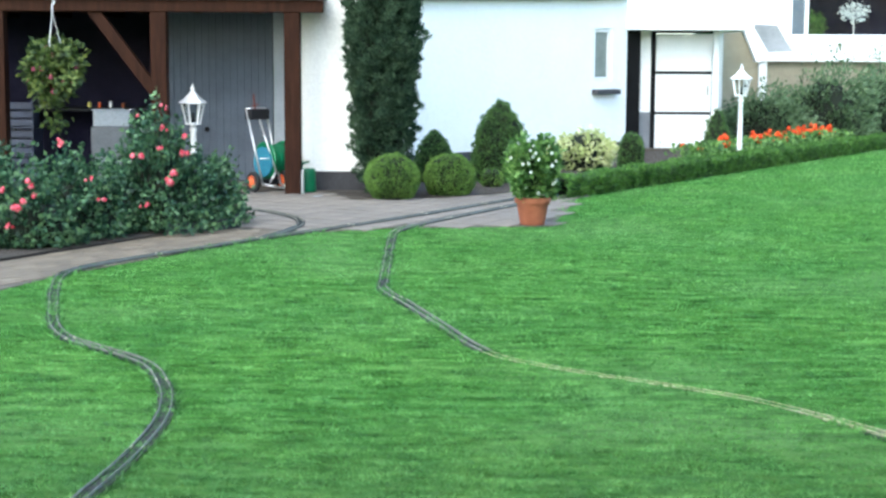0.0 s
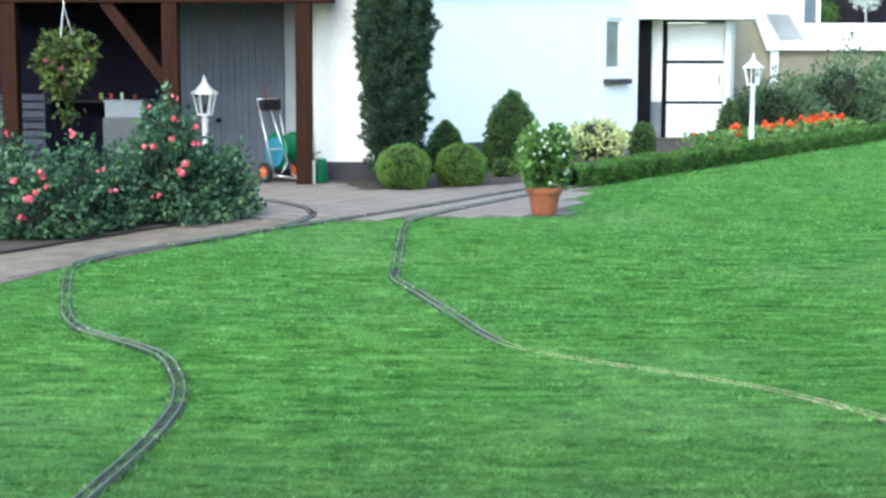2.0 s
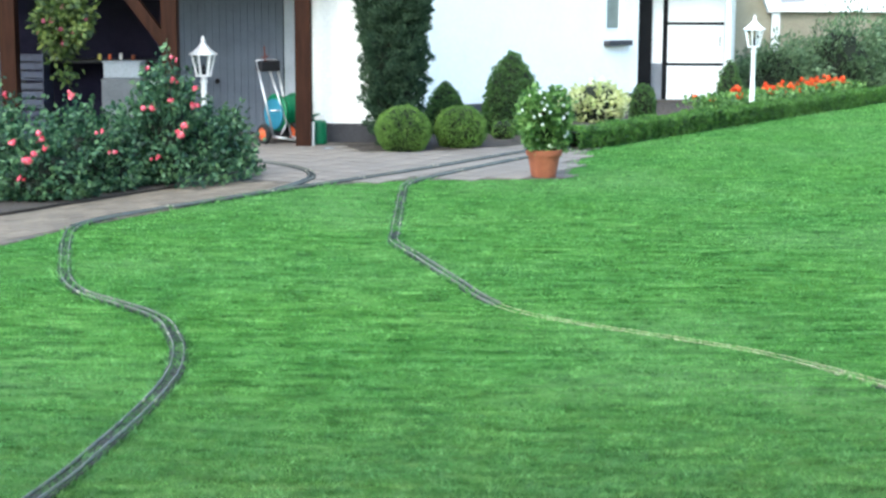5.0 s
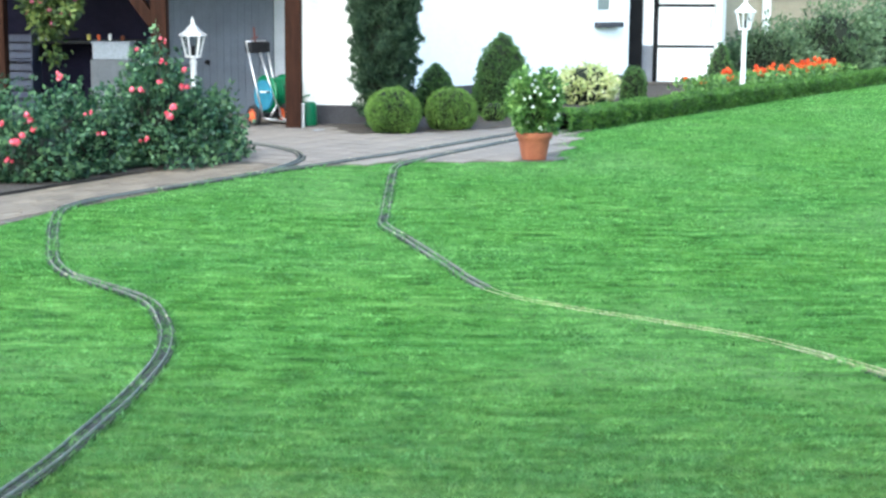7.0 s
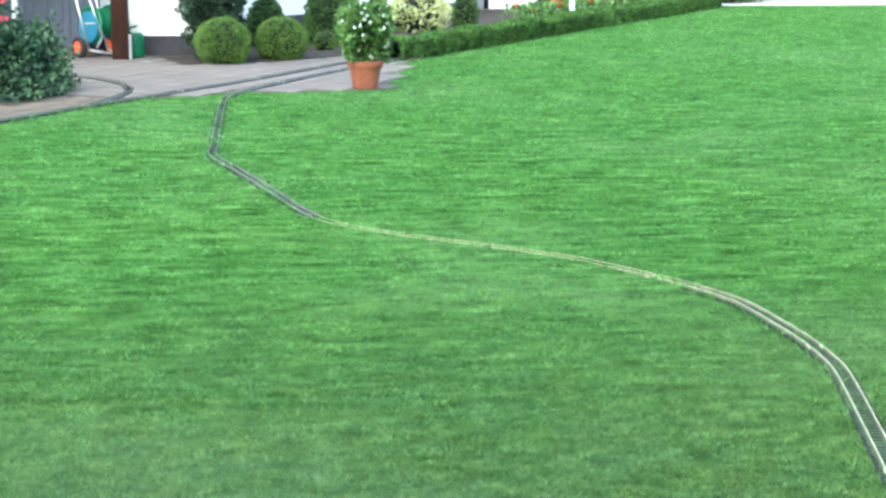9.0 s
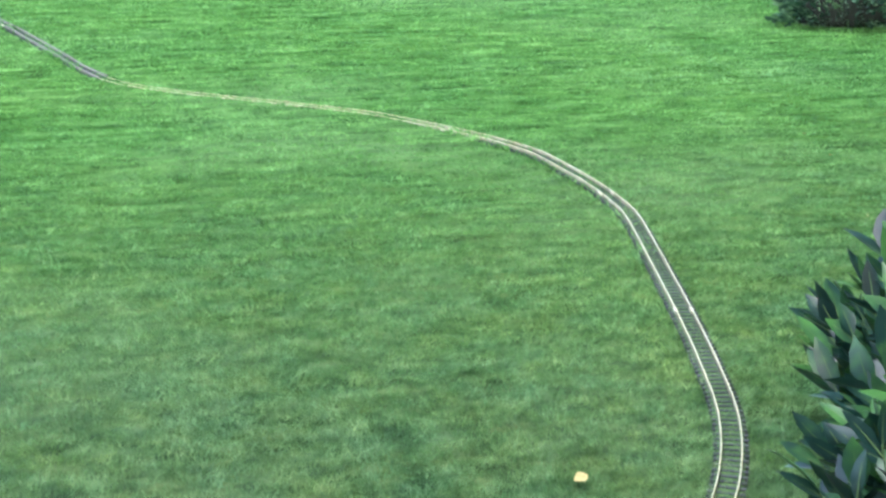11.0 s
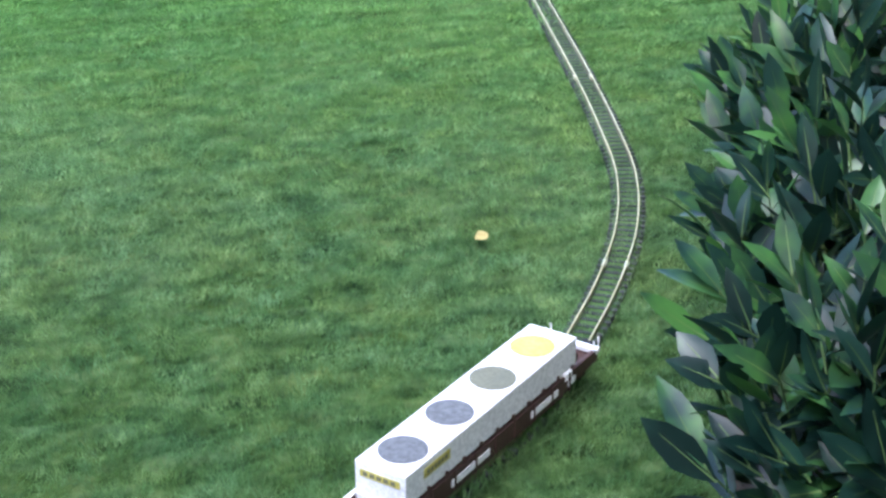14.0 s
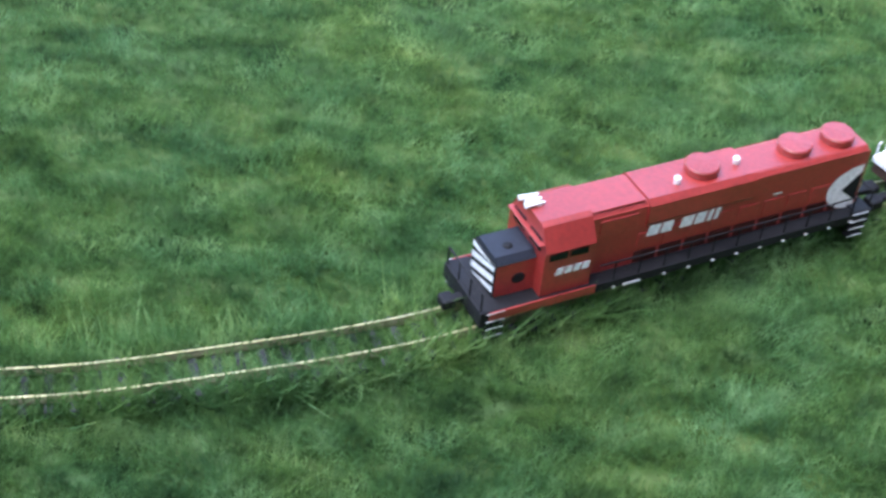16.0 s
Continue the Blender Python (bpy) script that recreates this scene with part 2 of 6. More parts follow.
L_YEW = leafy("column conifer needles", (0.012, 0.028, 0.016), (0.036, 0.071, 0.039), (0.095, 0.148, 0.082), 5, 0.7, 0.2)
L_ROSE = leafy("rose leaves", (0.007, 0.026, 0.015), (0.035, 0.094, 0.046), (0.15, 0.265, 0.115), 5)
L_LAUREL = leafy("laurel leaves", (0.004, 0.017, 0.013), (0.012, 0.042, 0.03), (0.06, 0.17, 0.036), 9, 0.33, 0.5, 0.12)
L_RIB = leafy("laurel midribs", (0.06, 0.11, 0.04), (0.1, 0.17, 0.06), (0.16, 0.24, 0.08), 9, 0.5, 0.3, 0.0)
L_SHRUB = leafy("shrub leaves", (0.04, 0.075, 0.036), (0.10, 0.165, 0.08), (0.19, 0.27, 0.14), 4)
L_VARI = leafy("variegated leaves", (0.3, 0.38, 0.13), (0.55, 0.59, 0.26), (0.74, 0.75, 0.46), 9)
L_POT = leafy("pot plant leaves", (0.03, 0.078, 0.018), (0.095, 0.2, 0.046), (0.24, 0.4, 0.11), 9)
L_BASKET = leafy("basket leaves", (0.014, 0.03, 0.01), (0.06, 0.1, 0.024), (0.2, 0.25, 0.065), 9)
P_ROSE = leafy("coral rose petals", (0.5, 0.03, 0.06), (0.8, 0.10, 0.16), (0.92, 0.34, 0.4), 30, 0.6, 0.2)
P_WHITE = leafy("white petals", (0.7, 0.72, 0.72), (0.8, 0.82, 0.82), (0.88, 0.88, 0.88), 30, 0.6, 0.2)
P_RED = leafy("orange red petals", (0.55, 0.035, 0.01), (0.75, 0.085, 0.02), (0.85, 0.16, 0.04), 30, 0.6, 0.2)
P_PINK = leafy("pink petals", (0.3, 0.05, 0.12), (0.5, 0.1, 0.2), (0.6, 0.2, 0.3), 30, 0.6, 0.2)


# ---- building helpers ----
def part(name, bm, material, parent=None, label="", smooth=False, kind=""):
    me = bpy.data.meshes.new(name)
    bm.to_mesh(me)
    bm.free()
    me.materials.append(material)
    if smooth:
        me.shade_smooth()
    ob = new(name, me)
    if parent:
        ob.parent = parent
    return tagged(ob, label, kind=kind)


def raw(name, verts, faces, material, parent=None, label="", smooth=False, kind=""):
    """A mesh from numpy arrays of corners and of faces that all have the same number of corners."""
    me = bpy.data.meshes.new(name)
    n, k = len(faces), faces.shape[1]
    me.vertices.add(len(verts))
    me.vertices.foreach_set("co", np.ascontiguousarray(verts, dtype=np.float32).ravel())
    me.loops.add(n * k)
    me.loops.foreach_set("vertex_index", np.ascontiguousarray(faces, dtype=np.int32).ravel())
    me.polygons.add(n)
    me.polygons.foreach_set("loop_start", np.arange(0, n * k, k, dtype=np.int32))
    me.update(calc_edges=True)
    me.materials.append(material)
    if smooth:
        me.shade_smooth()
    ob = new(name, me)
    if parent:
        ob.parent = parent
    return tagged(ob, label, kind=kind)


def thing(name, x, y, z, turn, label, category, group="", kind=""):
    ob = new(name)
    ob.matrix_world = pose(x, y, z, 0, 0, turn)
    ob.empty_display_size = 0.1
    return tagged(ob, label, category, group, kind)


def box(bm, x0, x1, y0, y1, z0, z1, bevel=0.0, turn=None):
    m = Matrix.LocRotScale(((x0 + x1) / 2, (y0 + y1) / 2, (z0 + z1) / 2), None, (abs(x1 - x0), abs(y1 - y0), abs(z1 - z0)))
    g = bmesh.ops.create_cube(bm, size=1, matrix=turn @ m if turn else m)
    if bevel:
        edges = {e for v in g["verts"] for e in v.link_edges}
        bmesh.ops.bevel(bm, geom=list(edges), offset=bevel, segments=2, profile=0.5, affect="EDGES")
    return bm


def rod(bm, a, b, r0, r1=None, n=10):
    a, b = Vector(a), Vector(b)
    turn = (b - a).to_track_quat("Z", "Y").to_matrix().to_4x4()
    bmesh.ops.create_cone(bm, cap_ends=True, segments=n, radius1=r0, radius2=r0 if r1 is None else r1, depth=(b - a).length,
                          matrix=Matrix.Translation((a + b) / 2) @ turn)
    return bm


def lathe(bm, profile, n=24, at=(0, 0, 0)):
    """Turn a profile of (radius, height) round the upright axis."""
    rings = []
    for r, z in profile:
        rings.append([bm.verts.new((at[0] + r * math.cos(2 * math.pi * i / n), at[1] + r * math.sin(2 * math.pi * i / n), at[2] + z)) for i in range(n)])
    for a, b in zip(rings, rings[1:]):
        for i in range(n):
            bm.faces.new((a[i], a[(i + 1) % n], b[(i + 1) % n], b[i]))
    bm.faces.new(rings[-1])
    bm.faces.new(list(reversed(rings[0])))
    return bm


def prism(bm, outline, y0, y1):
    """An outline in x and z, given depth from y0 to y1."""
    a = [bm.verts.new((x, y0, z)) for x, z in outline]
    b = [bm.verts.new((x, y1, z)) for x, z in outline]
    bm.faces.new(a)
    bm.faces.new(list(reversed(b)))
    for i in range(len(a)):
        j = (i + 1) % len(a)
        bm.faces.new((a[j], a[i], b[i], b[j]))
    bmesh.ops.recalc_face_normals(bm, faces=bm.faces)
    return bm


def slab(bm, outline, z0, z1):
    """An outline in x and y, given height from z0 to z1."""
    a = [bm.verts.new((x, y, z0)) for x, y in outline]
    b = [bm.verts.new((x, y, z1)) for x, y in outline]
    bm.faces.new(a)
    bm.faces.new(b)
    for i in range(len(a)):
        j = (i + 1) % len(a)
        bm.faces.new((a[i], a[j], b[j], b[i]))
    bmesh.ops.recalc_face_normals(bm, faces=bm.faces)
    return bm


def unit(v):
    return v / np.maximum(np.linalg.norm(v, axis=1, keepdims=True), 1e-9)


def leaves(name, at, out, length, width, material, parent, seed, spread=0.7, droop=0.0, label="", kind="", fold=0.15):
    """Many small leaves, each a folded blade of four faces at one of the places, turned mostly outwards."""
    rng = np.random.default_rng(seed)
    n = len(at)
    ahead = unit(out + spread * rng.normal(size=(n, 3)) + np.array([0, 0, -droop]))
    side = unit(np.cross(ahead, rng.normal(size=(n, 3))))
    up = np.cross(side, ahead)
    ln = (length * rng.uniform(0.65, 1.25, n))[:, None]
    wd = (width * rng.uniform(0.7, 1.2, n))[:, None]
    mid = at + 0.45 * ln * ahead
    v = np.stack([at, mid + wd / 2 * side + fold * wd * up, at + ln * ahead, mid - wd / 2 * side + fold * wd * up], 1)
    v = np.concatenate([v, (mid - 0.0 * up)[:, None]], 1).reshape(-1, 3)
    i = 5 * np.arange(n)[:, None]
    f = np.concatenate([i + np.array([[0, 1, 4]]), i + np.array([[1, 2, 4]]), i + np.array([[2, 3, 4]]), i + np.array([[3, 0, 4]])], 0)
    return raw(name, v, f, material, parent, label, kind=kind)


def lumpy(p, amount, scale, seed):
    """Small bumps for many places at once."""
    rng = np.random.default_rng(seed)
    total = np.zeros(len(p))
    for k in range(6):
        d = rng.normal(size=3) * scale
        total += np.sin(p @ d + rng.uniform(0, 6.28))
    return amount * total / 3


def catmull(points, step):
    """Evenly spaced places, and headings, along a smooth line through the given ones."""
    p = np.array(points, float)
    p = np.concatenate([[2 * p[0] - p[1]], p, [2 * p[-1] - p[-2]]])
    fine = []
    for a, b, c, d in zip(p, p[1:], p[2:], p[3:]):
        for u in np.linspace(0, 1, 24, endpoint=False):
            fine.append(0.5 * (2 * b + (c - a) * u + (2 * a - 5 * b + 4 * c - d) * u * u + (3 * b - a - 3 * c + d) * u ** 3))
    fine = np.array(fine + [p[-2]])
    s = np.r_[0, np.cumsum(np.linalg.norm(np.diff(fine, axis=0), axis=1))]
    at = np.arange(0, s[-1], step)
    q = np.stack([np.interp(at, s, fine[:, k]) for k in range(2)], 1)
    h = np.gradient(q, axis=0)
    return q, np.arctan2(h[:, 1], h[:, 0])


# ---- ground, lawn, beds and paving ----
EDGE = [(-6.0, 4.0), (-3.6, 7.4), (-2.76, 9.41), (-2.57, 10.06), (-2.17, 10.86), (-1.7, 11.84), (-1.15, 12.66), (-0.79, 12.95), (-0.41, 13.13), (0.95, 13.32)]
HEDGE = [(1.22, 16.05), (2.89, 18.72), (5.06, 22.2), (7.66, 26.32)]
BED = [(-4.6, 8.6), (-3.15, 10.76), (-2.59, 11.88), (-2.25, 12.48), (-1.8, 13.07), (-1.94, 14.3)]

bm = bmesh.new()
bmesh.ops.create_grid(bm, x_segments=2, y_segments=2, size=600)
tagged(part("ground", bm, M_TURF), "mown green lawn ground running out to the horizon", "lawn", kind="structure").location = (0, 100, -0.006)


def blades(count, r0, r1, seed):
    """Grass blades in a fan before the camera, as many in each doubling of the distance."""
    rng = np.random.default_rng(seed)
    r = np.exp(rng.uniform(math.log(r0), math.log(r1), count))
    az = np.radians(rng.uniform(np.where(r < 2.6, -44, -26), np.where(r < 2.6, 44, 38)))
    x, y = r * np.sin(az), r * np.cos(az)
    ex, ey = np.array(EDGE).T
    hx, hy = np.array(HEDGE).T
    limit = np.where(x < 0.95, np.interp(x, ex, ey), np.interp(x, np.r_[0.96, hx, 9.0, 40], np.r_[13.4, hy, 26.6, 26.8]))
    keep = y < limit + 0.03 * np.sin(x * 23) + rng.normal(0, 0.02, count)
    beside = np.ones(count)
    for line, close in ((TRACK_A, 0.027), (TRACK_C, 0.032)):
        pts = line[::2]
        for c0 in range(0, count, 20000):
            c1 = c0 + 20000
            near = np.full(len(x[c0:c1]), 9.0)
            for q in range(0, len(pts), 40):
                d = (x[c0:c1, None] - pts[None, q:q + 40, 0]) ** 2 + (y[c0:c1, None] - pts[None, q:q + 40, 1]) ** 2
                near = np.minimum(near, np.sqrt(d.min(1)))
            lost = (y[c0:c1] > 6.0) & (y[c0:c1] < 7.9) & (x[c0:c1] > 0.1)
            grown = np.where(lost, 1.0, np.where(y[c0:c1] < 2.2, 0.55, 1.0))
            keep[c0:c1] &= (near > close) | (rng.uniform(size=len(near)) < grown)
            beside[c0:c1] = np.where((near < 0.06) & lost, 1.7, beside[c0:c1])
            beside[c0:c1] = np.where((near < 0.05) & ~lost, np.where(y[c0:c1] < 2.1, np.where(near > 0.026, 2.8, 2.0), np.where(near > 0.026, 1.9, 1.55 + 0.5 * lumpy(np.stack([x[c0:c1], y[c0:c1], 0 * near], 1), 1.0, 9.0, 15)) * np.interp(y[c0:c1], [4, 7], [1.0, 2.1])), beside[c0:c1])
    keep &= ~((x > np.interp(y, [1.0, 1.45, 1.6, 1.86, 2.5, 3.15], [0.84, 0.87, 1.0, 1.2, 1.55, 2.05])) & (y < 3.15) & (x < 3.2))
    # the mower ran across the lawn: its clumps are longer one way than the other
    mown = np.stack([0.5 * x, 1.25 * y, 0 * x], 1)
    here = np.stack([x, y, 0 * x], 1)
    afar = np.interp(r, [3.2, 5.5], [0, 1])
    tuft = afar * (lumpy(mown, 0.3, 11.0, 5) + lumpy(mown, 0.7, 34.0, 6) + lumpy(mown, 0.7, 80.0, 7)) + (1 - afar) * (lumpy(here, 0.6, 32.0, 5) + lumpy(here, 0.6, 80.0, 6) + lumpy(here, 0.45, 190.0, 7))
    keep &= rng.uniform(size=count) < np.clip(0.85 + np.interp(r, [3, 9], [0.5, 0.4]) * tuft, 0.25, 1.0)
    x, y, r, tuft, beside = x[keep], y[keep], r[keep], tuft[keep], beside[keep]
    n = len(x)
    here = np.stack([x, y, 0 * x], 1)
    high = np.interp(r, [1, 3, 6, 18], [0.0175, 0.0165, 0.0085, 0.0085]) * np.where(beside == 1, np.clip(1 + np.interp(r, [2.5, 5], [0.55, 0.95]) * tuft, 0.2, 2.6), 1) * beside * rng.uniform(0.5, 1.4, n)
    wide = 0.00052 * np.interp(r, [4, 7], [1.0, 1.35]) * np.clip(r, 2.2, 40) * rng.uniform(0.7, 1.3, n)
    wide = np.where(beside > 1.95, 2.2, 1.0) * wide
    turn = rng.uniform(0, 2 * math.pi, n)
    lean = high[:, None] * (np.interp(r, [2, 5], [0.5, 0.85])[:, None] * rng.normal(size=(n, 2)) + 0.2 * np.stack([lumpy(here, 1.0, 14.0, 8), lumpy(here, 1.0, 14.0, 9)], 1))
    base = np.stack([x, y, np.full(n, -0.006)], 1)
    half = np.stack([np.cos(turn) * wide / 2, np.sin(turn) * wide / 2, np.zeros(n)], 1)
    tip = base + np.c_[lean, high]
    v = np.stack([base - half, base + half, tip], 1).reshape(-1, 3)
    return v, np.arange(3 * n).reshape(-1, 3)


# model railway lines: near line that rounds the lawn, and the line along the path
TRACK_A, HEAD_A = catmull([(1.6, 16.7), (0.69, 15.12), (0.33, 14.42), (0.0, 13.75), (-0.27, 13.15), (-0.40, 12.72), (-0.415, 12.1), (-0.40, 10.9), (-0.385, 9.9), (-0.37, 9.45),
                           (-0.22, 8.93), (-0.02, 8.2), (0.13, 7.68), (0.27, 7.37), (0.42, 7.18), (0.64, 6.98), (0.9, 6.78), (1.12, 6.6), (1.34, 6.40), (1.5, 6.16), (1.645, 5.89), (1.735, 5.68), (1.79, 5.49),
                           (1.825, 5.25), (1.85, 5.0), (1.853, 4.78), (1.834, 4.557), (1.724, 4.026), (1.625, 3.571), (1.555, 3.28), (1.4945, 3.051), (1.439, 2.893), (1.376, 2.751), (1.308, 2.623), (1.2085, 2.464), (1.11, 2.325),
                           (0.981, 2.157), (0.843, 2.012), (0.705, 1.893), (0.541, 1.784), (0.387, 1.702), (0.2315, 1.5965), (0.0795, 1.4905), (-0.096, 1.371), (-0.2165, 1.308), (-0.337, 1.2555), (-0.45, 1.209), (-0.547, 1.178), (-0.70, 1.14), (-1.0, 1.09)], 0.0135)
TRACK_C, HEAD_C = catmull([(1.5, 17.0), (0.65, 15.7), (0.29, 15.08), (-0.25, 14.1), (-0.73, 13.3), (-1.18, 12.62), (-1.49, 12.15), (-1.72, 11.74), (-2.11, 11.1), (-2.38, 10.6),
                           (-2.50, 10.28), (-2.52, 9.95), (-2.41, 9.36), (-2.25, 8.7), (-2.1, 8.13), (-1.92, 7.71), (-1.7, 7.44), (-1.48, 7.18), (-1.34, 6.94), (-1.24, 6.63),
                           (-1.17, 6.35), (-1.12, 5.98), (-1.115, 5.6), (-1.135, 5.21), (-1.165, 4.9), (-1.2, 4.55), (-1.28, 4.1), (-1.4, 3.6)], 0.0135)
TRACK_B, HEAD_B = catmull([(-2.7, 15.1), (-2.09, 14.8), (-1.78, 14.54), (-1.53, 14.2), (-1.33, 13.78), (-1.25, 13.3), (-1.28, 12.94), (-1.36, 12.58), (-1.46, 12.27)], 0.0135)

v, f = blades(1500000, 0.95, 29, 3)
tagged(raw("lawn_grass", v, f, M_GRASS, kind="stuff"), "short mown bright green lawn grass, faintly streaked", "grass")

bm = bmesh.new()
slab(bm, [(x, y) for x, y in EDGE[1:]] + [(1.6, 17.2), (1.0, 19.5), (-2.0, 19.5), (-6.2, 19.5), (-6.2, 8.0)], -0.05, -0.002)
tagged(part("pavement", bm, M_JOINT), "sand bedding of the garden path and patio", "paving", kind="structure")
bm = bmesh.new()
slab(bm, BED + [(-2.3, 15.2), (-3.4, 15.6), (-6.0, 15.6), (-6.0, 9.5)], -0.05, 0.02)
edging = thing("bed_edging", 0, 0, 0, 0, "low dark timber edging round the rose bed", "edging", kind="structure")
for (x0, y0), (x1, y1) in (((-2.27, 12.45), (-1.79, 13.06)), ((-1.78, 13.08), (-1.92, 14.3))):
    ln = math.hypot(x1 - x0, y1 - y0)
    b2 = box(bmesh.new(), 0, ln, -0.02, 0.02, -0.03, 0.085, 0.006)
    b2.transform(Matrix.Translation((x0, y0, 0)) @ Matrix.Rotation(math.atan2(y1 - y0, x1 - x0), 4, "Z"))
    part("board", b2, M_PLINTH, edging)
tagged(part("rose_bed_soil", bm, M_SOIL), "dark soil bed beneath the rose bushes", "flower bed", kind="structure")
bm = bmesh.new()
slab(bm, [(-0.95, 15.85), (0.2, 16.2), (1.05, 17.2), (1.35, 16.4), (7.7, 26.6), (7.5, 30), (3.0, 25.2), (-0.3, 21.6), (-0.3, 17.0), (-1.2, 16.6)], -0.05, 0.006)
tagged(part("border_soil", bm, M_SOIL), "dark planted soil border before the white house wall", "flower bed", kind="structure")
bm = bmesh.new()
slab(bm, [(7.75, 26.7), (40, 27.5), (40, 33), (9.2, 31.8)], -0.05, 0.004)
tagged(part("far_path", bm, M_PAVE), "pale paved path past the end of the low hedge", "paving", kind="structure")


def railway(name, line, head, label, singles, metal, sunk=0.0):
    """Two rails on sleepers; the sleepers of the nearest stretch are pieces, the rest one mesh."""
    root = thing(name, 0, 0, 0, 0, label, "model railway track", "model railway tracks")
    low = -sunk * np.interp(line[:, 1], [5.5, 6.3, 7.5, 8.0], [0, 1, 1, 0])
    side = np.stack([-np.sin(head), np.cos(head)], 1)
    if metal == M_RAIL:
        edge = np.stack([np.c_[line[::3] + u * side[::3], h + low[::3]] for u, h in ((0.034, -0.004), (0.03, 0.0078), (-0.03, 0.0078), (-0.034, -0.004))], 1)
        n, k = edge.shape[:2]
        i = np.arange(n - 1)[:, None] * k + np.arange(k - 1)[None]
        raw("moss_filling", edge.reshape(-1, 3), np.stack([i, i + k, i + k + 1, i + 1], -1).reshape(-1, 4), M_MOSS, root, "moss and clippings grown in between the sleepers")
    for s in (-1, 1):
        c = line[::3] + s * 0.0225 * side[::3]
        d = side[::3]
        prof = [(-0.0022, 0.010), (0.0022, 0.010), (0.0008, 0.0125), (0.0008, 0.0205), (-0.0008, 0.0205), (-0.0008, 0.0125)]
        ring = np.stack([np.c_[c + u * d, h + low[::3]] for u, h in prof], 1)
        n, k = ring.shape[:2]
        i = np.arange(n - 1)[:, None] * k + np.arange(k)[None]
        j = np.arange(n - 1)[:, None] * k + (np.arange(k)[None] + 1) % k
        rail = raw("rail", ring.reshape(-1, 3), np.stack([i, j, j + k, i + k], -1).reshape(-1, 4), M_WEB if metal == M_RAIL else M_OLDRAIL, root, "dull oxidised rail web")
        ring = np.stack([np.c_[c + u * d, h + low[::3]] for u, h in ((0.0014, 0.0206), (0.0014, 0.022), (-0.0014, 0.022), (-0.0014, 0.0206))], 1)
        n, k = ring.shape[:2]
        i = np.arange(n - 1)[:, None] * k + np.arange(k)[None]
        j = np.arange(n - 1)[:, None] * k + (np.arange(k)[None] + 1) % k
        raw("rail_head", ring.reshape(-1, 3), np.stack([i, j, j + k, i + k], -1).reshape(-1, 4), metal, rail, "polished brass rail head with its highlight in the colour" if metal == M_RAIL else "dull grey rail head")
        for q in range(20, n - 20, 30):
            b2 = bmesh.new()
            box(b2, -0.014, 0.014, -0.0042, 0.0042, 0.011, 0.0195, 0.001)
            jn = part("rail_joiner", b2, M_JOINER, rail)
            jn.matrix_world = pose(c[q][0], c[q][1], low[::3][q], 0, 0, math.degrees(head[::3][q]))
    b2 = bmesh.new()
    box(b2, -0.005, 0.005, -0.039, 0.039, 0, 0.0105, 0.001)
    first = None
    rest = []
    order = list(range(0, len(line), 2))
    near = set(sorted(order, key=lambda q: line[q][0] ** 2 + line[q][1] ** 2)[:singles])
    mesh = bpy.data.meshes.new("sleeper")
    b2.to_mesh(mesh)
    b2.free()
    mesh.materials.append(M_TIE)
    cube = np.array([(x, y, z) for x in (-0.0055, 0.0055) for y in (-0.042, 0.042) for z in (0.0, 0.011)])
    quads = np.array([(0, 1, 3, 2), (4, 6, 7, 5), (0, 4, 5, 1), (2, 3, 7, 6), (1, 5, 7, 3)])
    for q in order:
        if q in near:
            ob = new("sleeper", mesh)
            ob.parent = root
            ob.matrix_world = pose(line[q][0], line[q][1], low[q], 0, 0, math.degrees(head[q]))
        else:
            c, s = math.cos(head[q]), math.sin(head[q])
            rest.append(cube @ np.array([[c, s, 0], [-s, c, 0], [0, 0, 1]]) + np.array([line[q][0], line[q][1], low[q]]))
    if rest:
        n = len(rest)
        raw("sleeper_run", np.concatenate(rest), (quads[None] + 8 * np.arange(n)[:, None, None]).reshape(-1, 4), M_TIE, root, kind="stuff")
    return root


cut = int(np.argmin((TRACK_A[:, 0] - 0.2) ** 2 + (TRACK_A[:, 1] - 7.5) ** 2))
railway("railway_track", TRACK_A[cut:], HEAD_A[cut:], "brass model railway track on dark sleepers laid across the lawn", 300, M_RAIL, 0.0235)
railway("railway_track", TRACK_A[:cut + 3], HEAD_A[:cut + 3], "dull model railway track leading from the patio onto the lawn", 200, M_OLDRAIL, 0.013)
railway("railway_track", TRACK_C, HEAD_C, "model railway track along the path and winding over the lawn", 300, M_OLDRAIL)
railway("railway_track", TRACK_B, HEAD_B, "curved model railway siding lying on the patio", 90, M_OLDRAIL)

# ---- house ----
# projecting white wall with a rounded corner beside the carport
def rounded_wall(z0, z1, grow):
    pts = [(-0.72, 16.95 - grow), (-1.30, 16.95 - grow)]
    pts += [(-1.30 - (0.3 + grow) * math.sin(a), 17.25 - (0.3 + grow) * math.cos(a)) for a in np.linspace(0.2, 1.57, 7)]
    pts += [(-1.60 - grow, 18.29), (-0.72, 18.29)]
    return slab(bmesh.new(), pts, z0, z1)


tagged(part("wall_west", rounded_wall(0.21, 2.13, 0.0), M_RENDER, smooth=False), "white rendered house wall with a rounded corner", "wall", kind="structure")
tagged(part("wall_west_plinth", rounded_wall(-0.05, 0.21, -0.012), M_PLINTH), "dark painted plinth below the white wall", "plinth", kind="structure")
# long white wall, drawing back to the porch
WA, WB = Vector((-0.72, 20.2)), Vector((2.93, 24.64))
wall_dir = (WB - WA).normalized()
wall_len = (WB - WA).length
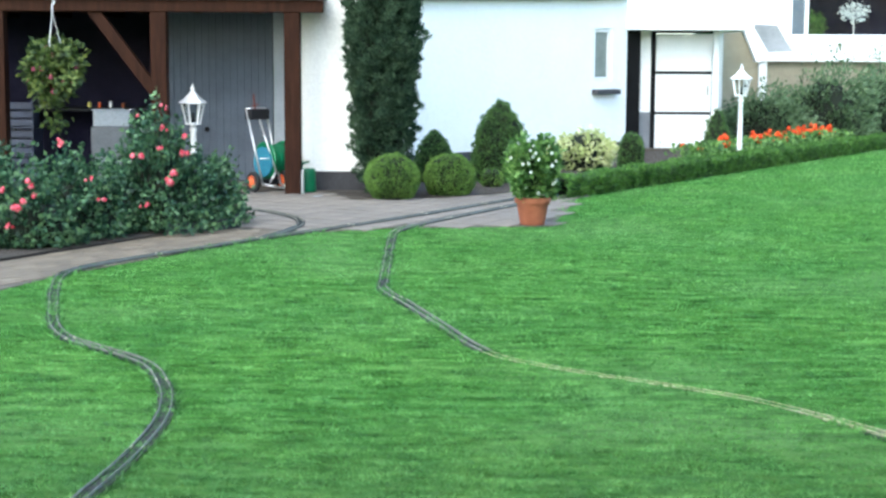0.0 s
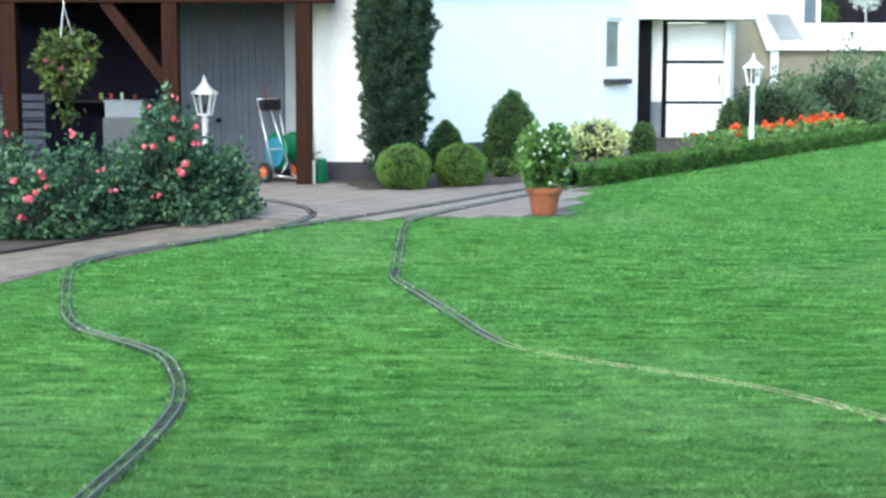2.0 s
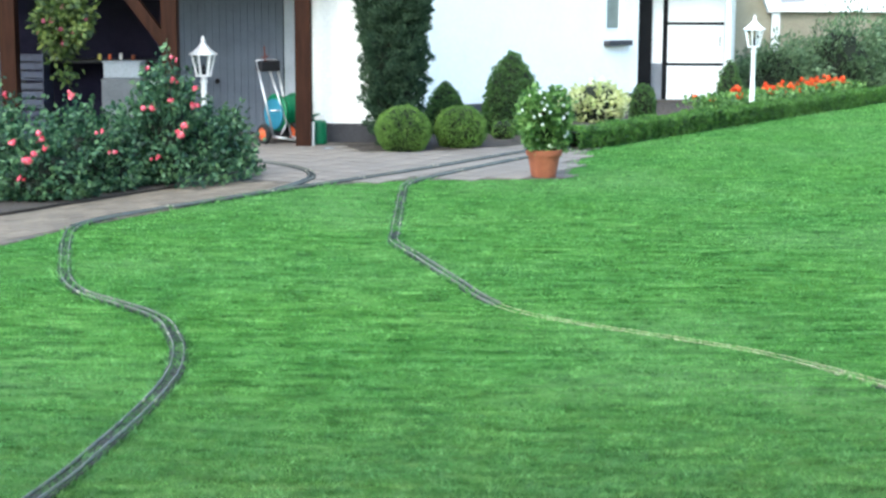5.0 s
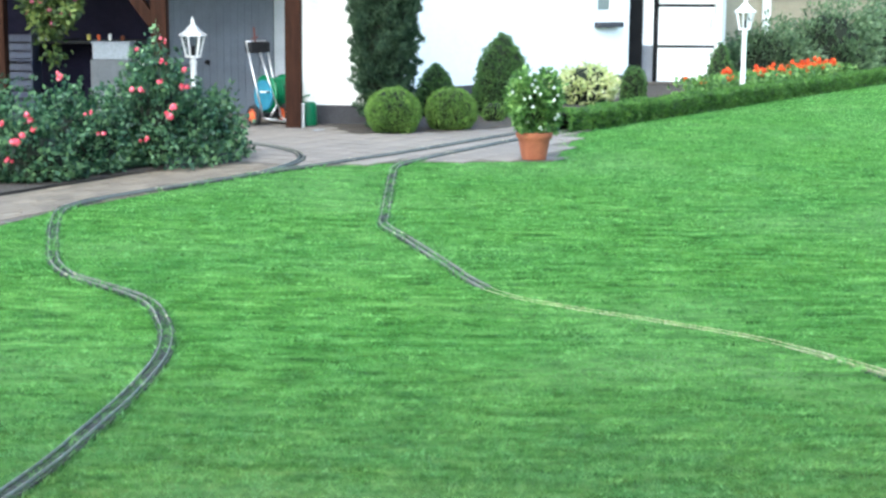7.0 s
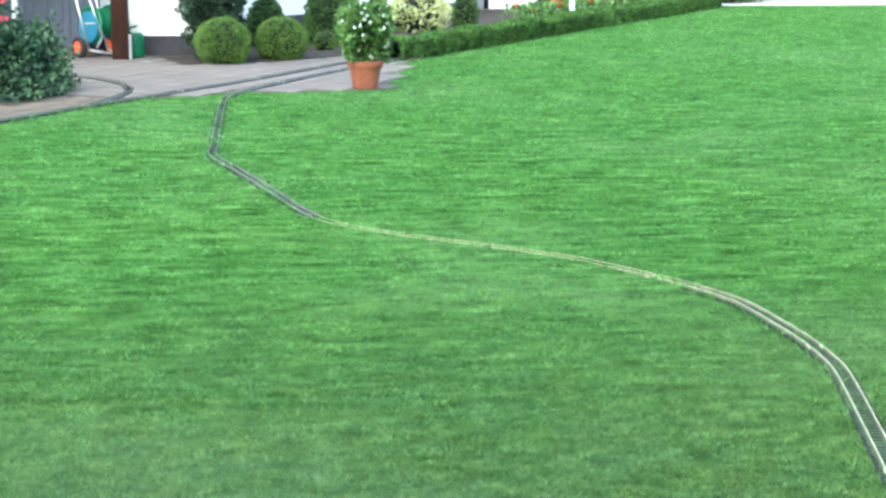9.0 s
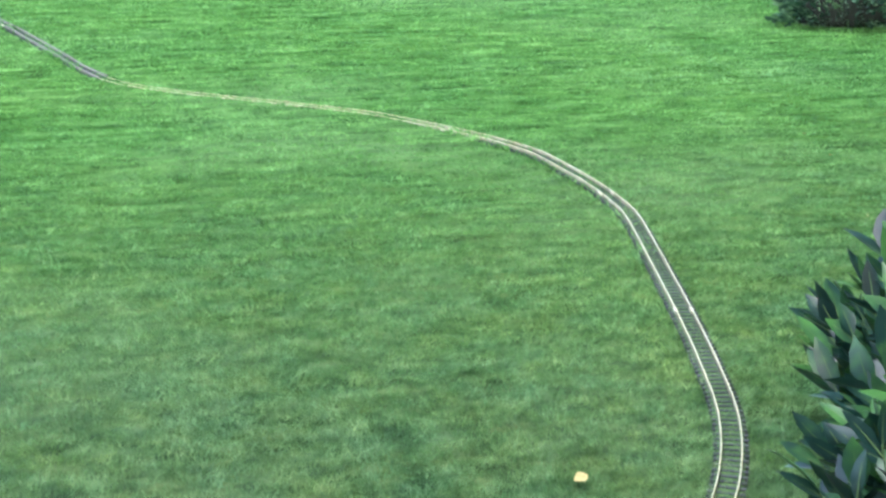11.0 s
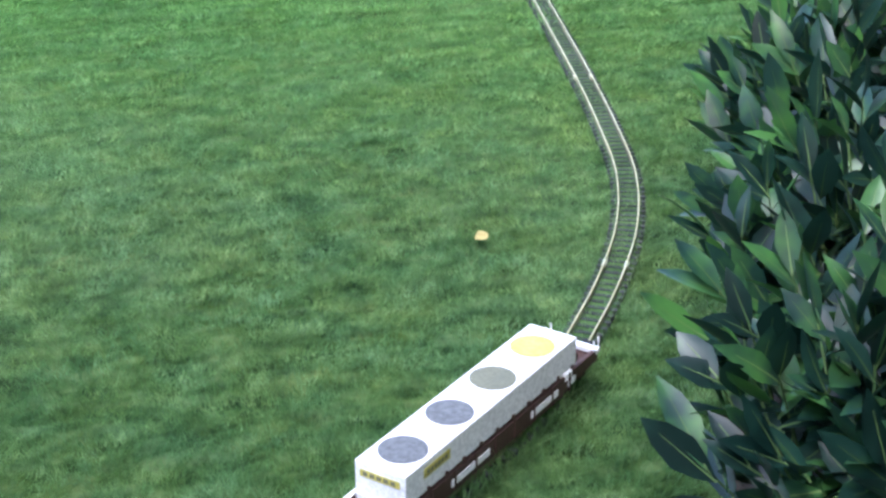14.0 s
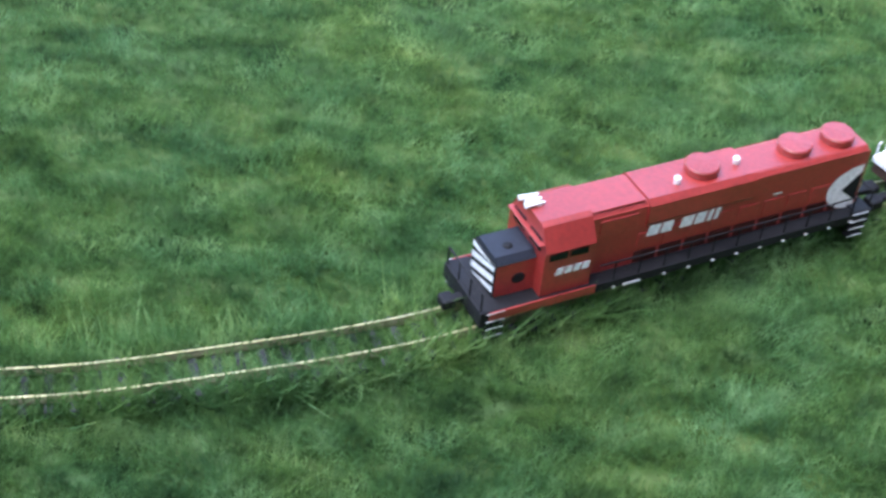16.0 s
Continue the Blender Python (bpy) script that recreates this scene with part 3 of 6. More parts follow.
WALL = Matrix.Translation((WA.x, WA.y, 0)) @ Matrix.Rotation(math.atan2(wall_dir.y, wall_dir.x), 4, "Z")


WIN0, WIN1, SILL_Z, HEAD_Z = wall_len - 0.92, wall_len - 0.44, 1.14, 1.96
bm = bmesh.new()
box(bm, 0, WIN0, 0, 0.3, 0.17, 2.2, turn=WALL)
box(bm, WIN1, wall_len, 0, 0.3, 0.17, 2.2, turn=WALL)
box(bm, WIN0, WIN1, 0, 0.3, 0.17, SILL_Z, turn=WALL)
box(bm, WIN0, WIN1, 0, 0.3, HEAD_Z, 2.2, turn=WALL)
prism_verts = [(0, 2.2), (wall_len, 2.2), (wall_len, 2.43), (0, 2.22)]
b3 = prism(bmesh.new(), prism_verts, 0, 0.3)
me = bpy.data.meshes.new("gable")
b3.to_mesh(me)
b3.free()
me.transform(WALL)
bm.from_mesh(me)
tagged(part("wall_south", bm, M_RENDER), "long white rendered house wall", "wall", kind="structure")
bm = bmesh.new()
box(bm, 0, wall_len, 0.012, 0.3, -0.05, 0.17, turn=WALL)
tagged(part("wall_south_plinth", bm, M_PLINTH), "dark painted plinth below the long white wall", "plinth", kind="structure")
b3 = prism(bmesh.new(), [(-0.2, 2.22), (wall_len, 2.43), (wall_len, 2.53), (-0.2, 2.32)], -0.12, 0.6)
b3.transform(WALL)
tagged(part("roof_edge", b3, M_ROOF), "grey roof edge above the white wall", "roof", kind="structure")


# plain unseen walls added behind and beside the camera to shade the lawn
bm = slab(bmesh.new(), [(2.6, -1.3), (4.5, 6.0), (4.75, 6.0), (2.85, -1.3)], -0.05, 9.0)
tagged(part("shade_wall_east", bm, M_PLINTH), "unseen dark wall closing the garden, added to shade the lawn", "wall", kind="structure")
bm = slab(bmesh.new(), [(-7.0, -1.3), (2.59, -1.3), (2.59, -1.55), (-7.0, -1.55)], -0.05, 3.0)
tagged(part("shade_wall_back", bm, M_TAN), "unseen tan wall behind the camera, added to shade the lawn", "wall", kind="structure")

M_PANE, _nt, _b = shader("clear glass")
_b.inputs["Base Color"].default_value = (0.75, 0.8, 0.78, 1)
_b.inputs["Transmission Weight"].default_value, _b.inputs["Roughness"].default_value, _b.inputs["IOR"].default_value = 1.0, 0.05, 1.1
# small window with frame, glass and dark sill
win = thing("window_1", 0, 0, 0, 0, "small narrow white-framed window with a dark sill", "window", kind="structure")
bm = bmesh.new()
for a, b, c, d in ((WIN0, WIN0 + 0.06, SILL_Z, HEAD_Z), (WIN1 - 0.06, WIN1, SILL_Z, HEAD_Z), (WIN0 + 0.06, WIN1 - 0.06, SILL_Z, SILL_Z + 0.06), (WIN0 + 0.06, WIN1 - 0.06, HEAD_Z - 0.06, HEAD_Z)):
    box(bm, a, b, 0.03, 0.1, c, d, 0.004, turn=WALL)
part("window_frame", bm, M_WHITE, win)
bm = bmesh.new()
box(bm, WIN0 + 0.06, WIN1 - 0.06, 0.06, 0.07, SILL_Z + 0.06, HEAD_Z - 0.06, turn=WALL)
part("pane", bm, M_LID, win, "grey obscured glass pane")
bm = bmesh.new()
box(bm, WIN0 - 0.06, WIN1 + 0.1, -0.12, 0.02, 0.93, 1.01, 0.008, turn=WALL)
part("window_sill", bm, M_PLINTH, win, "dark projecting sill")

# porch with the panelled door
PY = 24.7
bm = bmesh.new()
box(bm, 3.2, 3.4, PY + 0.55, PY + 0.75, 0.62, 1.95)
box(bm, 4.48, 4.95, PY + 2.6, PY + 2.9, 0, 4.5)
box(bm, 2.9, 4.48, PY + 2.6, PY + 2.9, 2.0, 4.5)
box(bm, -0.7, 2.9, PY + 2.6, PY + 2.9, 2.3, 4.5)
tagged(part("wall_porch", bm, M_RENDER), "white rendered wall behind the porch", "wall", kind="structure")
bm = bmesh.new()
box(bm, 3.2, 3.4, PY + 0.545, PY + 0.755, -0.02, 0.618)
tagged(part("porch_plinth", bm, M_GREYP), "grey painted foot of the porch wall", "plinth", kind="structure")
# black panel in place of the dark inside the open recess
bm = bmesh.new()
box(bm, 2.95, 3.2, PY + 0.35, PY + 0.45, -0.02, 1.95)
tagged(part("recess_shade", bm, M_BLACK), "black panel standing for shade in the porch recess beside the door", "wall", kind="structure")
door = thing("door_1", 3.40, PY + 0.55, 0, 0, "white three-panel door in a black frame", "door", kind="structure")
bm = bmesh.new()
box(bm, 0, 0.075, -0.02, 0.06, 0, 1.95, 0.004)
box(bm, 0.075, 1.03, -0.02, 0.06, 1.91, 1.95, 0.004)
part("door_frame", bm, M_BLACK, door)
for z0, z1 in ((0.03, 0.585), (0.625, 1.245), (1.29, 1.895)):
    bm = bmesh.new()
    box(bm, 0.08, 1.0, 0.0, 0.04, z0, z1, 0.008)
    part("door_panel", bm, M_WHITE, door)
for z0, z1 in ((0.585, 0.625), (1.245, 1.29)):
    bm = bmesh.new()
    box(bm, 0.08, 1.0, -0.012, 0.03, z0, z1, 0.003)
    part("door_rail", bm, M_BLACK, door)
bm = bmesh.new()
rod(bm, (0.93, -0.04, 0.9), (0.93, -0.04, 1.06), 0.012)
part("door_handle", bm, M_LID, door)
bm = bmesh.new()
box(bm, 3.2, 4.5, PY + 0.2, PY + 0.56, -0.03, 0.03, 0.006)
tagged(part("door_step", bm, M_JOINT), "low brown doorstep before the white door", "step", kind="structure")
bm = bmesh.new()
box(bm, 2.88, 4.95, PY - 0.1, PY + 2.6, 1.95, 2.08, 0.006)
tagged(part("porch_canopy", bm, M_WHITE), "flat white porch canopy over the door", "canopy", kind="structure")
bm = bmesh.new()
box(bm, 4.40, 4.49, PY + 0.4, PY + 0.5, 0, 1.95, 0.005)
tagged(part("porch_post", bm, M_WHITE), "slim white post at the corner of the porch", "post", kind="structure")
BACK = Matrix.Translation(EYE) @ Matrix.Scale(1.11, 4) @ Matrix.Translation((0, 0, -EYE[2]))


def set_back(bm):
    bm.transform(BACK)
    return bm


bm = prism(bmesh.new(), [(4.50, -0.03), (7.9, -0.03), (7.9, 1.46), (5.13, 1.46), (4.84, 1.95), (4.50, 1.95)], PY + 0.45, PY + 0.7)
tagged(part("wall_tan", set_back(bm), M_TAN), "tan clad wall of the low side building", "wall", kind="structure")
bm = prism(bmesh.new(), [(4.82, 2.07), (4.98, 2.07), (5.27, 1.60), (5.13, 1.45), (5.07, 1.45)], PY + 0.28, PY + 0.44)
tagged(part("trim_slope", set_back(bm), M_WHITE), "sloping white edge board of the low side building", "trim", kind="structure")
bm = prism(bmesh.new(), [(4.98, 2.07), (5.47, 2.05), (5.74, 1.62), (5.27, 1.60)], PY + 0.62, PY + 2.5)
tagged(part("parapet_tan", set_back(bm), M_ROOF), "grey sloping side of the raised building part", "wall", kind="structure")
bm = bmesh.new()
box(bm, 5.06, 9.4, PY + 0.3, PY + 2.55, 1.46, 1.60, 0.006)
tagged(part("low_roof", set_back(bm), M_WHITE), "flat white roof edge of the low side building", "roof", kind="structure")
bm = bmesh.new()
box(bm, 5.14, 5.27, PY + 0.36, PY + 0.43, 0, 1.456, 0.004)
tagged(part("side_post", set_back(bm), M_WHITE), "slim white post against the tan wall", "post", kind="structure")
up = thing("window_2", 6.70, 30.1, 1.90, 0, "large white-framed window with plants behind the glass", "window", kind="structure")
bm = bmesh.new()
for a, b, c, d in ((0, 0.09, 0, 1.5), (0.34, 0.41, 0.09, 1.41), (2.5, 2.59, 0, 1.5), (0.09, 2.5, 0, 0.09), (0.09, 2.5, 1.41, 1.5)):
    box(bm, a, b, 0, 0.1, c, d, 0.005)
part("window_frame", bm, M_WHITE, up)
for a, b in ((0.09, 0.34), (0.41, 2.5)):
    bm = bmesh.new()
    box(bm, a, b, 0.05, 0.056, 0.09, 1.41)
    pane = part("pane", bm, M_PANE, up)
    pane.visible_shadow = False
bm = bmesh.new()
box(bm, -0.1, 2.7, -0.22, 0.02, -0.1, 0.0, 0.006)
part("window_sill", bm, M_WHITE, up)
bm = bmesh.new()
box(bm, 0.09, 0.36, 0.12, 0.16, 0.0, 1.5)
part("curtain", bm, M_SLATE, up, "pale curtain behind the glass")
bm = bmesh.new()
for a in ((6.6, 9.5, 32.0, 32.1, 1.7, 3.5), (6.5, 6.6, 30.32, 32.0, 1.7, 3.5), (9.5, 9.6, 30.32, 32.0, 1.7, 3.5), (6.5, 9.6, 30.32, 32.0, 1.6, 1.7), (6.5, 9.6, 30.32, 32.0, 3.5, 3.6)):
    box(bm, *a)
plant_in = thing("window_plant", 7.32, 30.5, 1.7, 0, "green pot plant standing behind the large window", "plant")
rng = np.random.default_rng(95)
v = unit(rng.normal(size=(420, 3)))
leaves("foliage", v * np.array([0.22, 0.1, 0.3]) * rng.uniform(0.3, 1, (420, 1)) + np.array([0, 0, 0.45]), v, 0.1, 0.05, L_POT, plant_in, 96, 0.8, kind="stuff")
b4 = lathe(bmesh.new(), [(0.07, 0), (0.09, 0.16), (0.08, 0.17)], 16)
part("pot", b4, M_LWHITE, plant_in)
plant_in = thing("window_plant", 8.1, 30.5, 1.7, 0, "flowering white orchid behind the large window", "plant")
v = unit(rng.normal(size=(160, 3)))
leaves("foliage", v * np.array([0.3, 0.1, 0.2]) * rng.uniform(0.3, 1, (160, 1)) + np.array([0, 0, 0.75]), v, 0.09, 0.07, P_WHITE, plant_in, 97, 0.8, kind="stuff")
b4 = lathe(bmesh.new(), [(0.07, 0), (0.09, 0.16), (0.012, 0.17), (0.01, 0.7)], 16)
part("pot", b4, M_LWHITE, plant_in)
tagged(part("wall_room", bm, M_DARK), "room behind the large window, shade put into its dark walls", "wall", kind="structure")
bm = bmesh.new()
box(bm, 4.9, 6.70, 30.12, 30.3, 0, 4.6)
box(bm, 9.29, 12, 30.12, 30.3, 0, 4.6)
box(bm, 6.70, 9.29, 30.12, 30.3, 0, 1.9)
box(bm, 6.70, 9.29, 30.12, 30.3, 3.4, 4.6)
tagged(part("wall_upper", bm, M_RENDER), "white upper house wall round the large window", "wall", kind="structure")

# ---- carport ----
CY = 16.5
def timber(bm, x0, x1, y0, y1, z0, z1):
    return box(bm, x0, x1, y0, y1, z0, z1, 0.008)


carport = thing("carport", -3.05, CY, 0, 0, "open carport of dark brown stained timber posts and beams", "carport")
for x in (-1.625, -3.05, -4.78):
    bm = timber(bmesh.new(), x + 3.05 - 0.085, x + 3.05 + 0.085, -0.085, 0.085, 0.0, 1.94)
    part("post", bm, M_TIMBER, carport)
bm = box(bmesh.new(), 1.512, 1.54, -0.06, 0.06, 0.0, 0.26, 0.003)
part("post_anchor", bm, M_SILVER, carport, "grey metal post anchor")
bm = timber(bmesh.new(), -3.5, 1.76, -0.1, 0.1, 1.94, 2.07)
part("beam", bm, M_TIMBER, carport)
for x in (-3.05, -4.78):
    bm = bmesh.new()
    for s in (-1,) if x > -4 else (1,):
        a, b = Vector((x + 3.05 + s * 0.06, 0, 1.1)), Vector((x + 3.05 + s * 0.72, 0, 1.98))
        t = (b - a)
        m = Matrix.Translation((a + b) / 2) @ t.to_track_quat("Z", "Y").to_matrix().to_4x4()
        bmesh.ops.create_cube(bm, size=1, matrix=m @ Matrix.Diagonal((0.11, 0.12, t.length, 1)))
    if x > -4:
        part("brace", bm, M_TIMBER, carport)
    else:
        bm.free()
bm = timber(bmesh.new(), -3.5, 1.76, -0.16, 4.4, 2.075, 2.15)
part("roof_board", bm, M_ROOF, carport, "grey flat carport roof")
for k in range(8):
    bm = timber(bmesh.new(), -3.4 + 0.7 * k, -3.32 + 0.7 * k, 0.1, 4.3, 1.98, 2.07)
    part("joist", bm, M_TIMBER, carport)

slat = thing("slatted_wall", -3.3, 18.3, 0, 0, "grey wall of upright boards at the back of the carport", "wall", kind="structure")
for k in range(15):
    bm = box(bmesh.new(), 0.084 * k, 0.084 * k + 0.0815, 0, 0.03, 0.0, 2.07, 0.004)
    part("board", bm, M_SLATE, slat)
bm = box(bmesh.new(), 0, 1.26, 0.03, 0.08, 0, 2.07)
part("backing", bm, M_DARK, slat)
bm = lathe(bmesh.new(), [(0.03, 0), (0.03, 0.03), (0.022, 0.05)], 12)
bm.transform(Matrix.Translation((0.47, 0.0, 0.61)) @ Matrix.Rotation(radians(90), 4, "X"))
part("knob", bm, M_BLACK, slat)
bm = bmesh.new()
box(bm, -2.03, -1.45, 18.3, 18.5, 0, 2.07)
tagged(part("wall_carport", bm, M_SHADEDWHITE), "white wall at the back of the carport, shade put into its colour", "wall", kind="structure")
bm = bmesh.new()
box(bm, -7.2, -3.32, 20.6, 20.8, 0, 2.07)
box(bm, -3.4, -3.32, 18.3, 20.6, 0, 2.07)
# side wall out of view, added to keep sky light out of the carport
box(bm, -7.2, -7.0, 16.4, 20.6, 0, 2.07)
tagged(part("wall_inner", bm, M_DARK), "inner walls of the carport, shade put into their dark colour", "wall", kind="structure")

# things kept under the carport
bench = thing("workbench", -4.3, 18.4, 0, 0, "dark workbench with a metal top in the carport", "workbench")
bm = box(bmesh.new(), -1.0, 0.95, -0.3, 0.3, 0.82, 0.86, 0.005)
part("top", bm, M_LBLACK, bench)
for x in (-0.95, 0.9):
    for y in (-0.26, 0.26):
        bm = box(bmesh.new(), x - 0.03, x + 0.03, y - 0.03, y + 0.03, 0, 0.82, 0.004)
        part("leg", bm, M_LBLACK, bench)
bm = box(bmesh.new(), -0.9, 0.85, 0.24, 0.27, 0.1, 0.82)
part("back_panel", bm, M_DARK, bench)
for x, w, h, mt, nm, lb in ((-4.95, 0.14, 0.09, M_SILVER, "metal_tin", "bright metal tin on the workbench"), (-4.72, 0.2, 0.06, M_LID, "tool_tray", "grey tool tray on the workbench"),
                            (-4.22, 0.07, 0.11, M_YELLOW, "paint_tin", "small yellow paint tin on the workbench"), (-4.1, 0.06, 0.1, M_ORANGE, "paint_tin", "small orange paint tin on the workbench"),
                            (-3.97, 0.06, 0.12, M_LWHITE, "paint_tin", "small white paint tin on the workbench"), (-3.82, 0.07, 0.09, M_CLAY, "paint_tin", "small brown paint tin on the workbench")):
    ob = thing(nm, x, 18.25, 0.86, 0, lb, "tin" if "tin" in nm else "tray")
    bm = lathe(bmesh.new(), [(w / 3, 0), (w / 3, h * 0.6), (w / 3.3, h * 0.6 + 0.004)], 14) if "tin" in nm else box(bmesh.new(), -w / 2, w / 2, -0.08, 0.08, 0, h, 0.006)
    part("body", bm, mt, ob)
ob = thing("storage_box", -3.92, 17.95, 0, 0, "white storage box toned for shade, standing on a grey crate", "box")
bm = box(bmesh.new(), -0.16, 0.27, -0.15, 0.15, 0.66, 0.84, 0.012)
part("body", bm, M_SHADEDWHITE, ob)
bm = box(bmesh.new(), -0.175, 0.285, -0.165, 0.165, 0.84, 0.86, 0.006)
part("lid", bm, M_SHADEDWHITE, ob)
bm = box(bmesh.new(), -0.18, 0.29, -0.18, 0.18, 0.0, 0.66, 0.01)
part("crate", bm, M_GREYP, ob, "dark grey crate below")
ob = thing("storage_box", -3.42, 17.7, 0, 0, "small white box on a low dark stand", "box")
bm = box(bmesh.new(), -0.1, 0.1, -0.1, 0.1, 0.52, 0.66, 0.008)
part("body", bm, M_LWHITE, ob)
bm = box(bmesh.new(), -0.12, 0.12, -0.12, 0.12, 0, 0.52, 0.008)
part("stand", bm, M_LBLACK, ob)

M_CRATE = surface("blue-grey crate plastic", (0.02, 0.025, 0.052), (0.042, 0.052, 0.092), 6, 80, 0.5, 0.1)
for x, z, turn in ((-4.98, 0.0, 3), (-4.97, 0.32, -4), (-4.99, 0.64, 2)):
    crate = thing("plastic_crate", x, 17.75, z, turn, "blue-grey slatted plastic crate stacked in the carport", "crate", "stacked plastic crates")
    for sy in (-0.17, 0.155):
        for k in range(3):
            bm = box(bmesh.new(), -0.25, 0.25, sy, sy + 0.015, 0.03 + 0.095 * k, 0.1 + 0.095 * k, 0.003)
            part("slat", bm, M_CRATE, crate)
    for sx in (-0.265, 0.25):
        bm = box(bmesh.new(), sx, sx + 0.015, -0.17, 0.17, 0.0, 0.318, 0.003)
        part("end_panel", bm, M_CRATE, crate)
    bm = box(bmesh.new(), -0.25, 0.25, -0.155, 0.155, 0.0, 0.02)
    part("base", bm, M_CRATE, crate)

# ---- lanterns ----
def garden_lamp(x, y, high, turn, label):
    ob = thing("garden_lamp", x, y, 0, turn, label, "garden lamp", "white garden lamps")
    top = high
    bm = lathe(bmesh.new(), [(0.07, 0), (0.07, 0.03), (0.045, 0.06), (0.036, 0.12), (0.036, 0.3), (0.042, 0.32), (0.034, 0.35), (0.032, top - 0.52), (0.045, top - 0.50), (0.03, top - 0.47), (0.034, top - 0.43)], 16)
    part("pole", bm, M_WHITE, ob, smooth=True)
    b, r0, r1 = top - 0.43, 0.075, 0.125
    t = b + 0.22
    frame_part = bmesh.new()
    for k in range(6):
        a = math.pi / 3 * k
        rod(frame_part, (r0 * math.cos(a), r0 * math.sin(a), b), (r1 * math.cos(a), r1 * math.sin(a), t), 0.009, n=6)
    lathe(frame_part, [(r0 + 0.012, b - 0.012), (r0 + 0.012, b + 0.008)], 6)
    part("cage", frame_part, M_WHITE, ob)
    bm = lathe(bmesh.new(), [(r1 + 0.03, t), (r1 + 0.03, t + 0.014), (r1 * 0.8, t + 0.05), (r1 * 0.4, t + 0.10), (0.03, t + 0.125), (0.02, t + 0.14), (0.028, t + 0.16), (0.012, t + 0.18), (0.01, t + 0.21)], 6)
    part("cap", bm, M_WHITE, ob)
    for k in range(6):
        a0, a1 = math.pi / 3 * k, math.pi / 3 * (k + 1)
        bm = bmesh.new()
        q = 0.93
        vs = [bm.verts.new((q * r * math.cos(a), q * r * math.sin(a), z)) for r, a, z in ((r0, a0, b + 0.01), (r0, a1, b + 0.01), (r1, a1, t), (r1, a0, t))]
        bm.faces.new(vs)
        pane = part("pane", bm, M_PANE, ob)
        pane.visible_shadow = False
    bm = lathe(bmesh.new(), [(0.02, b + 0.01), (0.02, b + 0.05), (0.016, b + 0.06), (0.02, b + 0.09), (0.008, b + 0.12)], 12)
    part("bulb_socket", bm, M_LBLACK, ob, "dark bulb socket")
    return ob


garden_lamp(-2.75, 16.8, 1.17, 15, "white metal garden lamp with a six-sided lantern behind roses")
garden_lamp(4.07, 21.0, 1.42, 5, "white metal garden lamp with a six-sided lantern behind the hedge")

# ---- hose cart and watering can ----
cart = thing("hose_cart", -1.96, 16.85, 0, 42, "wheeled hose cart with silver handle and green reel", "hose cart")
bm = bmesh.new()
for s in (-1, 1):
    rod(bm, (s * 0.12, -0.1, 0.08), (s * 0.13 - 0.02, 0.16, 0.9), 0.012)
rod(bm, (-0.15, 0.16, 0.9), (0.11, 0.16, 0.9), 0.012)
rod(bm, (-0.12, -0.1, 0.08), (0.12, -0.22, 0.03), 0.012)
rod(bm, (0.12, -0.1, 0.08), (0.14, -0.22, 0.03), 0.012)
part("handle_frame", bm, M_SILVER, cart, "silver tube handle", smooth=True)
bm = box(bmesh.new(), -0.15, 0.11, 0.07, 0.19, 0.78, 0.9, 0.02)
part("tray", bm, M_LBLACK, cart, "dark plastic tray")
bm = rod(bmesh.new(), (-0.05, 0.13, 0.86), (-0.075, 0.12, 1.06), 0.009, 0.007, 8)
rod(bm, (-0.1, 0.125, 0.93), (-0.02, 0.125, 0.95), 0.007, n=8)
part("nozzle", bm, M_RUST, cart, "red-brown spray nozzle in the tray")
bm = bmesh.new()
rod(bm, (0.02, -0.16, 0.22), (-0.02, 0.1, 0.8), 0.011, n=8)
rod(bm, (0.02, -0.16, 0.22), (-0.05, -0.14, 0.1), 0.011, n=8)
rod(bm, (-0.11, -0.03, 0.36), (0.02, -0.1, 0.36), 0.009, n=8)
part("inner_frame", bm, M_SILVER, cart, "silver inner tubes", smooth=True)
for x in (-0.22, 0.17):
    w = bmesh.new()
    lathe(w, [(0.06, -0.024), (0.103, -0.026), (0.112, -0.01), (0.112, 0.01), (0.103, 0.026), (0.06, 0.024)], 22)
    w.transform(Matrix.Translation((x, -0.07, 0.112)) @ Matrix.Rotation(radians(90), 4, "Y"))
    wheel = part("wheel", w, M_TYRE, cart, "black tyre", smooth=False)
    w = bmesh.new()
    lathe(w, [(0.068, -0.025), (0.068, 0.027), (0.05, 0.022), (0.03, 0.034), (0.012, 0.036)], 20)
    w.transform(Matrix.Translation((x, -0.07, 0.112)) @ Matrix.Rotation(radians(-90 if x < 0 else 90), 4, "Y"))
    part("rim", w, M_ORANGE, wheel, "orange rim")
for x in (0.03, 0.27):
    w = bmesh.new()
    lathe(w, [(0.2, -0.01), (0.21, 0), (0.2, 0.01)], 28)
    w.transform(Matrix.Translation((x, 0.06, 0.33)) @ Matrix.Rotation(radians(90), 4, "Y"))
    part("reel_side", w, M_GREEN, cart, "green reel disc")
for k in range(5):
    w = bmesh.new()
    bmesh.ops.create_cone(w, cap_ends=True, segments=24, radius1=0.18, radius2=0.18, depth=0.034,
                          matrix=Matrix.Translation((0.055 + 0.045 * k, 0.06, 0.33)) @ Matrix.Rotation(radians(90), 4, "Y"))
    part("hose_turn", w, M_GREEN, cart, "turn of green hose")
w = bmesh.new()
lathe(w, [(0.05, -0.012), (0.165, -0.014), (0.17, 0.0), (0.165, 0.014), (0.05, 0.012)], 28)
